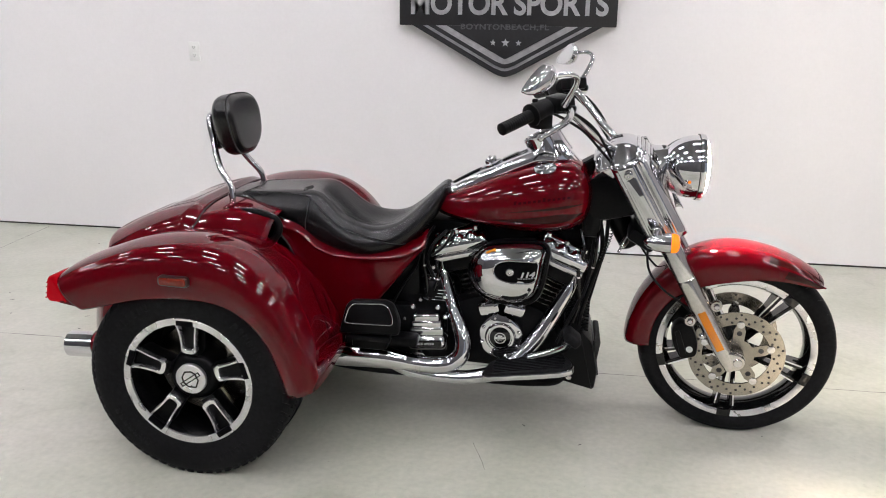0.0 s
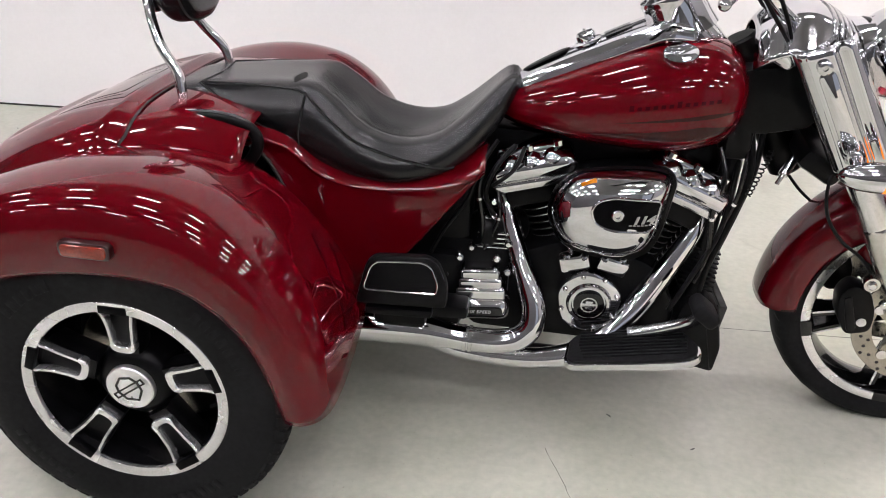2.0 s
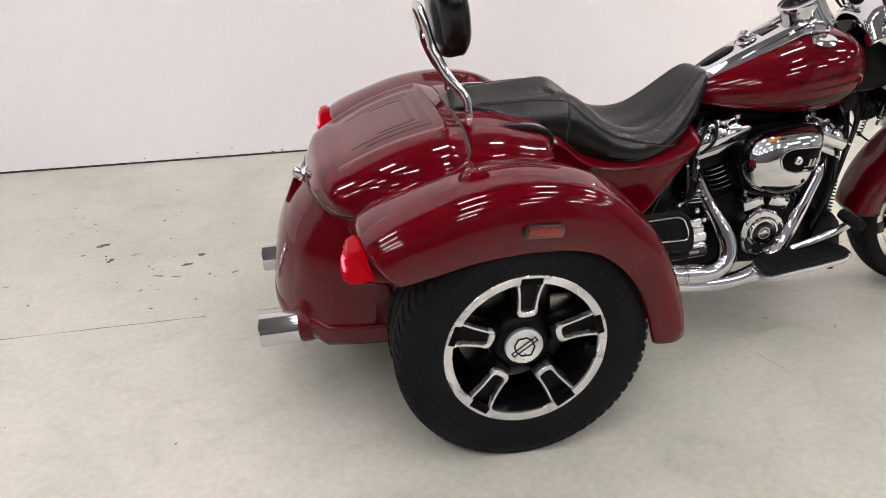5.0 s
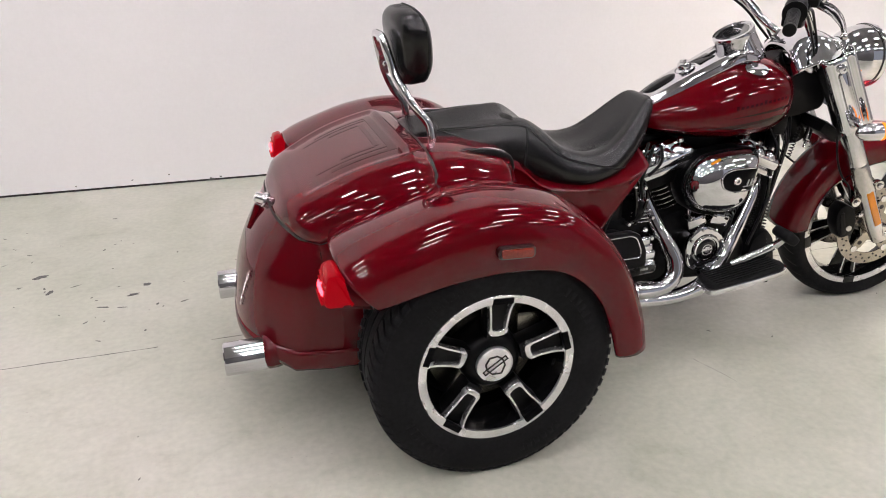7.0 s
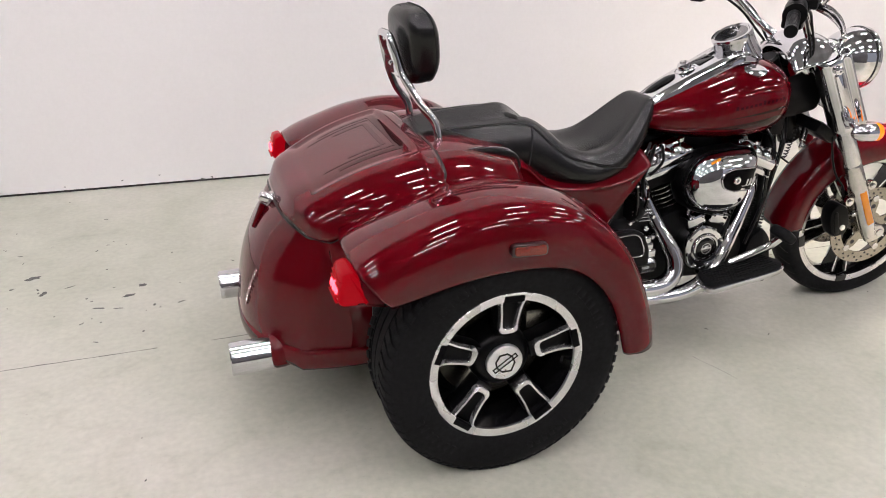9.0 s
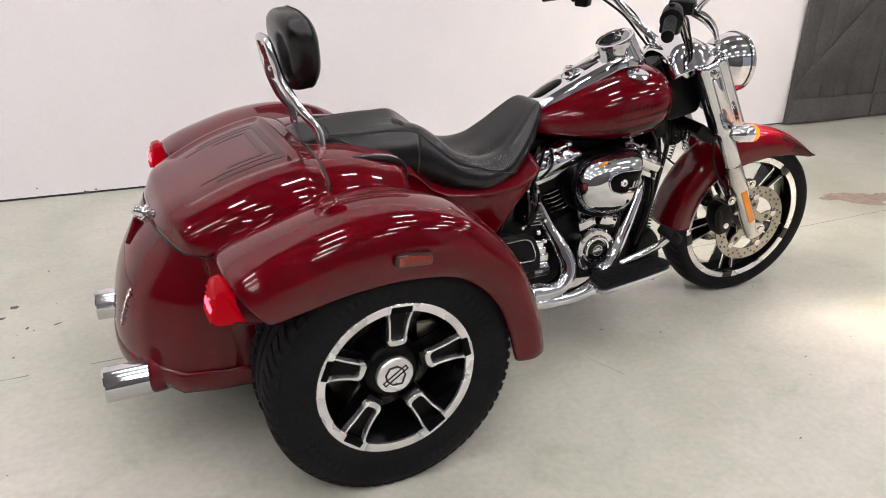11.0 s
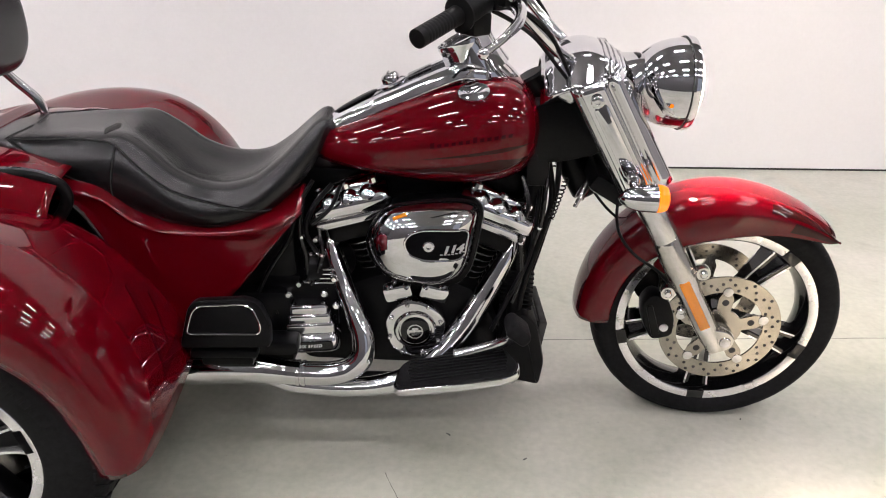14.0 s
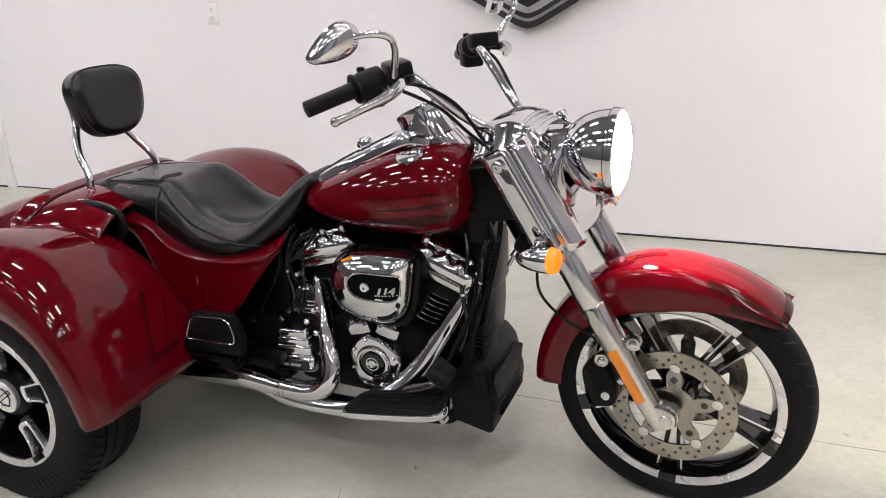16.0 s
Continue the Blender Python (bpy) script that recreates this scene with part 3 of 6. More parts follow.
    half = [(0.197, 0.0345, 0.0935), (0.188, 0.0325, 0.090), (0.172, 0.0285, 0.0850), (0.150, 0.0245, 0.0820), (0.122, 0.0220, 0.0795), (0.104, 0.0205, 0.0790), (0.0965, 0.0140, 0.0790)]
    line = half + [(0.0945, 0.0, 0.079)] + [(x, -y, z) for x, y, z in reversed(half)]
    pts = spline(line, 4)
    rings = []
    for i, p in enumerate(pts):
        d = (pts[min(i + 1, len(pts) - 1)] - pts[max(i - 1, 0)]).normalized()
        n = Vector((-d.y, d.x, 0)).normalized() * (0.0037 + 0.0042 * max(0.0, min(1.0, (0.112 - p.x) / 0.014)))
        rings.append([p - n + Vector((0, 0, -0.014)), p - n, p - n * 0.7 + Vector((0, 0, 0.002)), p + n * 0.7 + Vector((0, 0, 0.002)), p + n, p + n + Vector((0, 0, -0.014))])
    fork.merge(loft(rings))
    edge = part("machined_edge", fork, ALUMINIUM, w, "machined silver spoke edge")
    notch = part("rim_notch", rbox((0.1965, 0, 0.0920), (0.018, 0.056, 0.0140), 0.002), INSET, w, "black notch in the rim edge")
    for k in range(5):
        r = Matrix.Rotation(radians(88 + 72 * k), 4, "Z")
        for o in (spoke, edge, notch):
            if k == 0:
                o.matrix_basis = r
            else:
                again(o, r, w)
    for k in range(5):
        part("lug_nut", rod((0.064 * math.cos(1.9 + 1.2566 * k), 0.064 * math.sin(1.9 + 1.2566 * k), 0.02), (0.064 * math.cos(1.9 + 1.2566 * k), 0.064 * math.sin(1.9 + 1.2566 * k), 0.045), 0.009, 6), CHROME_DULL, w)
    part("brake_disc", lathe([(0.09, -0.03), (0.155, -0.03), (0.155, -0.022), (0.09, -0.022)], 48, closed=True), STEEL, w, "dull steel rear brake disc")
    part("brake_caliper", rbox((0.12, 0.06, -0.02), (0.07, 0.09, 0.06), 0.012), STEEL, w)
    part("valve", rod((0.183, -0.03, 0.05), (0.165, -0.028, 0.075), 0.0035), RUBBER, w)
    part("back_plate", lathe([(0.05, -0.085), (0.192, -0.082), (0.192, -0.075), (0.05, -0.07)], 40, closed=True), BLACK, w)
    return w


def ring_plate(poly, w, h0, h1):
    """A flat outline of width w, from height h0 to h1."""
    c = Vector((sum(p[0] for p in poly) / len(poly), sum(p[1] for p in poly) / len(poly)))
    inner = [tuple(c + (Vector(p) - c) * (1 - w / (Vector(p) - c).length)) for p in poly]
    rings = []
    for p, q in zip(poly, inner):
        rings.append([(*p, h0), (*p, h1), (*q, h1), (*q, h0)])
    return loft(rings, closed=True)


rear_wheel(1)
rear_wheel(-1)


# rear fenders ----------------------------------------------------------
# rows: lower edge x, z; crest x, z; inner y; how far the inner side drops
FENDER = [
    (0.0, -0.303, 0.545, -0.388, 0.651, -0.43, 0.030),
    (1.0, -0.280, 0.549, -0.345, 0.677, -0.40, 0.045),
    (2.0, -0.220, 0.564, -0.272, 0.708, -0.38, 0.055),
    (3.0, -0.111, 0.588, -0.140, 0.752, -0.36, 0.060),
    (4.0, 0.026, 0.598, 0.005, 0.770, -0.34, 0.070),
    (5.0, 0.139, 0.583, 0.135, 0.752, -0.315, 0.085),
    (6.0, 0.212, 0.539, 0.228, 0.705, -0.30, 0.095),
    (7.0, 0.262, 0.480, 0.300, 0.635, -0.30, 0.085),
    (8.0, 0.294, 0.410, 0.356, 0.545, -0.305, 0.06),
    (9.0, 0.314, 0.345, 0.398, 0.440, -0.31, 0.04),
    (9.7, 0.322, 0.318, 0.418, 0.345, -0.315, 0.025),
]


def fender_ring(s, lift=0.0):
    lx, lz, ux, uz, iy, drop = curve(FENDER, s)
    c = Vector((0.0, 0.0, 0.318))
    low, crest = Vector((lx, 0, lz)), Vector((ux, 0, uz))
    inward = (c - crest).normalized()
    rows = [(low, -0.727, 0.0), (low.lerp(crest, 0.06), -0.741, 0.0), (low.lerp(crest, 0.32), -0.755, 0.008), (low.lerp(crest, 0.62), -0.748, 0.010), (low.lerp(crest, 0.84), -0.722, 0.008),
            (low.lerp(crest, 0.96), -0.668, 0.003), (crest, -0.612, 0.0), (crest + inward * drop * 0.12, -0.545, 0.0), (crest + inward * drop * 0.5, iy - 0.07, 0.0), (crest + inward * drop, iy, 0.0)]
    pts = [(p.x - inward.x * q, y + 0.092, p.z - inward.z * q - 0.008) for p, y, q in rows]
    out = spline(pts, 3)
    if lift:
        out = [p + Vector((-inward.x * lift, -lift if p.y < -0.57 else 0, -inward.z * lift)) for p in out]
    return out


def rear_fenders():
    g = loft([fender_ring(9.7 * i / 48) for i in range(49)], False, False)
    f = both("rear_fender", g, RED, label="glossy dark red rear fender", thick=0.006, angle=60)
    # tail lamp closing the back of each fender
    tip = rounded([(-0.380, 0.618), (-0.392, 0.550), (-0.325, 0.538), (-0.305, 0.536), (-0.33, 0.61)], 0.010)
    q = both("fender_tip", prism(tip, -0.635, -0.535, 0.012), RED, label="red end of the fender", angle=30)
    side = rounded([(-0.392, 0.640), (-0.416, 0.632), (-0.428, 0.570), (-0.418, 0.553), (-0.350, 0.550), (-0.362, 0.60)], 0.008)
    a, b = both("tail_lamp", prism(side, -0.636, -0.540, 0.012), TAIL, label="red tail lamp, lit", angle=30)
    for o, s in ((a, 1), (b, -1)):
        for y, z, r in ((-0.565, 0.588, 0.012), (-0.59, 0.590, 0.014), (-0.615, 0.590, 0.010)):
            part("bulb", lathe([(0.0, 0.0), (r, 0.001), (r * 0.8, 0.005), (0.0, 0.007)], 16, axis_to((-0.4225, y * s, z), (-1, 0, 0.19))), TAIL_LIT, o, "glowing bulb behind the red lens")
        for z in (0.566, 0.580, 0.600, 0.614):
            part("lens_rib", rbox((-0.4275 + 0.19 * (z - 0.57), -0.588 * s, z), (0.006, 0.085, 0.003), 0.001), TAIL, o)
    # orange side markers
    m = rounded([(-0.034, 0.645), (0.058, 0.642), (0.058, 0.673), (-0.034, 0.675)], 0.012)
    a, b = both("side_marker", prism(m, -0.6775, -0.655, 0.003), BEZEL, label="dark red marker bezel")
    inner = rounded([(-0.027, 0.649), (0.052, 0.6465), (0.052, 0.669), (-0.027, 0.671)], 0.008)
    g = prism(inner, -0.682, -0.675, 0.002)
    part("marker_lens", g, SIDE_MARK, a, "orange marker lens")
    part("marker_lens", g.mirrored(), SIDE_MARK, b, "orange marker lens")
    # dark stripes on the front faces of the fenders
    def at(ring, f):
        i = min(int(f), len(ring) - 2)
        return ring[i].lerp(ring[i + 1], f - i)

    for s0, s1, va, vb, wd in ((7.5, 9.2, 22.6, 21.2, 0.16), (8.0, 9.0, 23.6, 22.4, 0.08), (9.05, 9.2, 22.4, 21.8, 1.2)):
        rings = []
        for i in range(13):
            r = fender_ring(s0 + (s1 - s0) * i / 12, 0.0014)
            c = va + (vb - va) * i / 12
            rings.append([at(r, c - wd), at(r, c), at(r, c + wd)])
        both("stripe", loft(rings, False, False), SCRIPT, label="dark decal stripe", angle=60)


rear_fenders()


# trunk -----------------------------------------------------------------
# rows: run along the middle, x, z, half width, crown, push of the sides forwards
TRUNK = [
    (0.00, -0.515, 0.214, 0.30, 0.00, 0.08),
    (0.06, -0.585, 0.218, 0.325, 0.00, 0.12),
    (0.10, -0.606, 0.246, 0.335, 0.00, 0.14),
    (0.20, -0.604, 0.338, 0.340, 0.00, 0.15),
    (0.32, -0.578, 0.455, 0.335, 0.01, 0.14),
    (0.45, -0.525, 0.562, 0.322, 0.03, 0.11),
    (0.52, -0.478, 0.621, 0.318, 0.05, 0.085),
    (0.57, -0.437, 0.654, 0.325, 0.06, 0.06),
    (0.75, -0.275, 0.734, 0.358, 0.075, 0.015),
    (0.92, -0.115, 0.778, 0.378, 0.085, 0.0),
    (1.06, 0.015, 0.788, 0.372, 0.090, 0.0),
    (1.20, 0.155, 0.760, 0.34, 0.090, 0.0),
]


def trunk_point(v, u):
    """u from -1 to 1 across, v along the middle line; beyond 1 the side turns down."""
    x, z, w, crown, push = curve(TRUNK, v)
    a = min(abs(u), 1.0)
    y = math.copysign(a * w, u)
    e = a ** (2.6 + 2.6 * min(1.0, max(0.0, (v - 0.46) / 0.12)))
    px, pz = x + push * e, z - crown * e
    o = abs(u) - 1.0
    if o > 0:
        steep = min(1.0, max(0.0, (v - 0.40) / 0.15))
        y = math.copysign(w + 0.02 * min(1, o * 4), u)
        pz -= o * (0.35 * steep)
        px += o * 0.45 * (1 - steep)
    return Vector((px, y, pz))


def trunk():
    us = [-2.0, -1.5, -1.2, -1.06] + [i / 14 for i in range(-14, 15)] + [1.06, 1.2, 1.5, 2.0]
    rings = [[trunk_point(1.2 * i / 60, u) for u in us] for i in range(61)]
    body = part("trunk_body", loft(rings, False, False), RED, TRIKE, "glossy dark red trunk body", thick=0.006, angle=50)
    part("bumper_skirt", loft([[trunk_point(0.015 + 0.125 * i / 8, u) + Vector((-0.007 * math.sin(math.pi * i / 8) ** 0.5, math.copysign(0.006, u) if abs(u) > 0.98 else 0, 0)) for u in us] for i in range(9)], False, False), RED, TRIKE, "red lower bumper skirt", thick=0.004, angle=50)
    part("trunk_floor", rbox((-0.20, 0, 0.25), (0.55, 0.58, 0.03), 0.01), BLACK, TRIKE)

    def lid_point(v, u, lift):
        p = trunk_point(v, u)
        n = (trunk_point(v, u + 0.01) - p).cross(trunk_point(v + 0.004, u) - p).normalized()
        return p + (n if n.z > -0.2 and (n.z > 0 or n.x < 0) else -n) * lift

    V0, V1, WL = 0.511, 0.958, 1.03

    def across(v, r=0.075):
        """How far the lid reaches to its side, with rounded corners."""
        cut = 1.0
        for d in (v - V0, V1 - v):
            if 0 <= d < r:
                cut = min(cut, 1 - r * 2.1 * (1 - math.sqrt(max(0.0, 1 - (1 - d / r) ** 2))))
        return WL * cut

    def plateau(v, u):
        """The lid's lift: a sloping rim all round and a flat top with a shallow tray near its front."""
        e = min(v - V0, V1 - v, (across(v) - abs(u)) * 0.36)
        k = 0.004 + 0.016 * max(0.0, min(1.0, (e - 0.004) / 0.042))
        inside = min((v - 0.60) / 0.03, (0.915 - v) / 0.012, (0.66 - abs(u)) / 0.05)
        return k - 0.010 * max(0.0, min(1.0, inside))

    def sheet(lift, grow=0.0, mv=64, mu=64):
        rings = []
        for i in range(mv + 1):
            v = V0 - grow + (V1 - V0 + 2 * grow) * i / mv
            a = across(min(max(v, V0), V1)) + grow * 1.5
            rings.append([lid_point(v, (2 * j / mu - 1) * a, lift if lift else plateau(min(max(v, V0), V1), (2 * j / mu - 1) * a)) for j in range(mu + 1)])
        return loft(rings, False, False)

    part("lid_seal", sheet(0.0030, 0.0075, 40, 40), GAP, TRIKE, "black seam round the lid", thick=0.001, angle=50)
    part("trunk_lid", sheet(0.0), RED, TRIKE, "glossy dark red trunk lid with a flat raised top", thick=0.004, angle=50)
    for y0, y1, va, vb in ((-0.5, 0.5, 0.868, 0.890), (-0.32, 0.32, 0.838, 0.852), (-0.5, -0.455, 0.70, 0.868), (0.455, 0.5, 0.70, 0.868), (-0.34, -0.305, 0.74, 0.838), (0.305, 0.34, 0.74, 0.838), (-0.41, -0.39, 0.66, 0.868), (0.39, 0.41, 0.66, 0.868)):
        rings = []
        for i in range(11):
            v = va + (vb - va) * i / 10
            rings.append([lid_point(v, y0 + (y1 - y0) * j / 12, plateau(v, y0 + (y1 - y0) * j / 12) + 0.0008) for j in range(13)])
        part("stripe", loft(rings, False, False), DECAL, TRIKE, "dark decal stripe on the lid", angle=60)
    # latch and its handle
    l = part("latch", lathe([(0.0, 0.03), (0.012, 0.03), (0.016, 0.024), (0.017, 0.0)], 18, axis_to((-0.498, 0.0, 0.600), (-0.85, 0, 0.5))), CHROME, TRIKE, "chrome trunk lock")
    part("latch_base", lathe([(0.024, 0.006), (0.026, 0.003), (0.026, -0.01)], 18, axis_to((-0.497, 0.0, 0.599), (-0.85, 0, 0.5))), CHROME, l)
    part("latch_handle", prism(rounded([(-0.556, 0.522), (-0.543, 0.517), (-0.512, 0.585), (-0.526, 0.592)], 0.005), -0.011, 0.011, 0.003), RED, TRIKE, "dark red latch handle")
    # script badge as slanting bars low on the back
    for k in range(10):
        v = 0.20 + 0.013 * k
        p = trunk_point(v, -0.36 - 0.012 * k)
        part("badge_bar", rbox(p + Vector((-0.003, 0, 0)), (0.004, 0.007 + 0.006 * (k % 3), 0.006), 0.002, pose(0, 0, 0, 25)), CHROME_DULL, TRIKE, "small badge bar")


shifted(0, 0, 0)
trunk()


# seat ------------------------------------------------------------------
# rows: x, top, bottom, half width, dish
SEAT = [
    (-0.115, 0.775, 0.760, 0.075, 0.0),
    (-0.100, 0.790, 0.750, 0.112, 0.0),
    (-0.050, 0.804, 0.742, 0.138, 0.0),
    (0.060, 0.814, 0.716, 0.160, 0.0),
    (0.180, 0.822, 0.684, 0.172, 0.004),
    (0.245, 0.822, 0.660, 0.178, 0.010),
    (0.300, 0.789, 0.640, 0.185, 0.022),
    (0.360, 0.740, 0.628, 0.194, 0.028),
    (0.440, 0.714, 0.622, 0.197, 0.024),
    (0.520, 0.724, 0.636, 0.182, 0.016),
    (0.580, 0.764, 0.664, 0.160, 0.008),
    (0.630, 0.810, 0.708, 0.132, 0.003),
    (0.670, 0.846, 0.760, 0.102, 0.0),
    (0.692, 0.852, 0.808, 0.077, 0.0),
    (0.702, 0.843, 0.828, 0.045, 0.0),
]


def seat_ring(x, n=3):
    top, bot, w, dish = curve(SEAT, x)
    h = top - bot
    half = [(0.55 * w, bot), (0.90 * w, bot + 0.03 * h), (1.0 * w, bot + 0.28 * h), (0.97 * w, bot + 0.6 * h), (0.84 * w, bot + 0.88 * h), (0.62 * w, top), (0.3 * w, top - dish * 0.75)]
    pts = [(x, 0, bot)] + [(x, y, z) for y, z in half] + [(x, 0, top - dish)] + [(x, -y, z) for y, z in reversed(half)]
    return spline(pts, n, closed=True)


def seat():
    xs = [-0.115 + 0.82 * i / 70 for i in range(71)]
    s = part("seat", loft([seat_ring(x) for x in xs]), LEATHER, TRIKE, "black vinyl two-up seat with stitched seams", angle=60)

    def on_side(x, f):
        r = seat_ring(x, 8)
        right = [p for p in r if p.y <= 0.0001]
        q = f * (len(right) - 1)
        i = min(int(q), len(right) - 2)
        return right[i].lerp(right[i + 1], q - i)

    def seam_line(keys):
        path = spline([(x, f, 0) for x, f in keys], 8)
        return [on_side(path[round(i * (len(path) - 1) / 24)].x, path[round(i * (len(path) - 1) / 24)].y) for i in range(25)]

    lines = ([(-0.015, 0.33), (0.06, 0.335), (0.15, 0.34), (0.225, 0.37), (0.265, 0.43), (0.31, 0.46), (0.36, 0.46), (0.42, 0.46), (0.48, 0.52), (0.53, 0.62), (0.57, 0.74)],
             [(-0.015, 0.33), (0.02, 0.43), (0.07, 0.53), (0.13, 0.61), (0.18, 0.65), (0.225, 0.68)],
             [(0.238, 0.37), (0.232, 0.50), (0.226, 0.60), (0.225, 0.68)],
             [(0.0, 0.05), (-0.004, 0.15), (-0.009, 0.25), (-0.015, 0.33)])
    for n, keys in enumerate(lines):
        line = seam_line(keys)
        out = []
        for i, p in enumerate(line):
            d = (line[min(i + 1, 24)] - line[max(i - 1, 0)]).normalized()
            mid = Vector((p.x, 0, curve(SEAT, p.x)[1] + 0.02))
            out.append(((p - mid) - d * (p - mid).dot(d)).normalized())
        g = tube([p + o * 0.0004 for p, o in zip(line, out)], 0.0018, 6, 1, smooth=False)
        rolls = Geo()
        for side in (-1, 1):
            rolls.merge(tube([p - o * 0.0024 + o.cross((line[min(i + 1, 24)] - line[max(i - 1, 0)]).normalized()) * 0.0036 * side for i, (p, o) in enumerate(zip(line, out))], 0.0028, 8, 1, smooth=False))
        for k in (0, 1):
            part("seam", g.mirrored() if k else g, THREAD, s, "stitched seam")
            part("seam_roll", rolls.mirrored() if k else rolls, LEATHER, s)
    slot = [on_side(0.205, f) + Vector((0, 0, 0.0002)) for f in (0.06, 0.10, 0.14, 0.19, 0.235, 0.27)]
    part("strap_slot", tube(slot, [0.003, 0.007, 0.008, 0.008, 0.007, 0.003], 8, 3), GAP, s, "dark strap slot")
    part("seat_bolt", lathe([(0.012, 0), (0.012, .004), (0.006, .008)], 14, pose(-0.125, 0, 0.79, 0, -30)), CHROME, TRIKE)


shifted(0.012, 0, -0.006)
seat()


# backrest and grab handles ---------------------------------------------
def backrest():
    rings = []
    for i in range(25):
        t = i / 24
        d = -0.045 + 0.09 * t
        k = 1 - 0.22 * abs(2 * t - 1) ** 3.2
        if t in (0.0, 1.0):
            k *= 0.93
        ring = []
        for j in range(40):
            a = 2 * math.pi * j / 40
            c, s = math.cos(a), math.sin(a)
            y = 0.146 * k * math.copysign(abs(c) ** 0.72, c)
            z = 0.127 * k * math.copysign(abs(s) ** 0.72, s)
            y *= 1 + 0.16 * (z / 0.122)
            y *= 0.94
            ring.append(Vector((d + 0.012 * (y / 0.13) ** 2, y, z)))
        rings.append(ring)
    m = pose(-0.070, 0.008, 1.023, 0, -9) @ Matrix.Diagonal((0.946, 0.985, 0.850, 1))
    pad = part("backrest_pad", loft(rings).moved(m), LEATHER, TRIKE, "black vinyl passenger backrest pad", angle=60)
    part("piping", tube([m @ Vector((0.022 + 0.012 * (p.y / 0.13) ** 2, p.y * 0.985, p.z * 0.985)) for p in rings[12]], 0.0025, 6, 1, smooth=False, closed=True), THREAD, pad, "stitched seam")
    line = [(-0.055, -0.161, 0.755), (-0.058, -0.161, 0.795), (-0.070, -0.152, 0.838), (-0.111, -0.135, 0.890), (-0.143, -0.105, 0.945), (-0.162, -0.080, 0.985), (-0.178, -0.068, 1.04), (-0.187, -0.048, 1.072), (-0.190, 0.0, 1.078)]
    line += [(x, -y, z) for x, y, z in reversed(line[:-1])]
    line = [(x + 0.02 + 0.020 * min(1, (z - 0.755) / 0.25), y * 0.90 + 0.004, z - 0.004 - 0.018 * min(1, (z - 0.755) / 0.25)) for x, y, z in line]
    r = part("backrest_rail", tube(line, 0.0115, 14, 6), CHROME, TRIKE, "chrome backrest rail")
    part("rail_plate", prism(rounded([(-0.062, -0.07), (0.062, -0.07), (0.05, 0.05), (-0.05, 0.05)], 0.02), -0.004, 0.004, 0.002).moved(Matrix.Translation((-0.132, 0.004, 1.006)) @ pose(0, 0, 0, 0, -13) @ pose(0, 0, 0, 0, 0, 90)), CHROME, r)
    for z in (0.99, 1.06):
        part("rail_bolt", lathe([(0.009, 0), (0.009, .004), (0.005, .008)], 10, axis_to((-0.134 - 0.23 * (z - 1.03), 0.02, z - 0.02), (-1, 0, 0.2))), CHROME, r)
    foot = Geo().merge(lathe([(0.034, 0), (0.034, 0.004), (0.026, 0.009), (0.018, 0.014), (0.015, 0.03)], 24, Matrix.Translation((-0.035, -0.141, 0.744)) @ pose(0, 0, 0, 8, 4)))
    part("rail_foot", foot, CHROME, TRIKE, "chrome rail foot")
    part("rail_foot", foot.moved(Matrix.Translation((0, 0.290, 0.0))), CHROME, TRIKE, "chrome rail foot")
    grab = [(-0.085, -0.318, 0.755), (-0.03, -0.322, 0.770), (0.04, -0.325, 0.779), (0.105, -0.324, 0.774), (0.145, -0.322, 0.757), (0.158, -0.320, 0.728), (0.145, -0.318, 0.695), (0.118, -0.315, 0.664)]
    grab = [(x + 0.008, y + 0.085, z - 0.014) for x, y, z in grab]
    a, b = both("grab_handle", tube(grab, [0.003, 0.008, 0.0105, 0.0105, 0.011, 0.011, 0.0105, 0.010], 12, 6, flat=1.25), PLASTIC, label="black passenger grab handle")
    top = tube([(x, y - 0.002, z + 0.0120 * (1 if i < 4 else 0.95 - 0.2 * (i - 4)) + (0.0 if i else -0.008)) for i, (x, y, z) in enumerate(grab[:6])], 0.004, 8, 6)
    part("chrome_strip", top, CHROME, a, "thin chrome strip")
    part("chrome_strip", top.mirrored(), CHROME, b, "thin chrome strip")


shifted(0, 0, 0)
backrest()


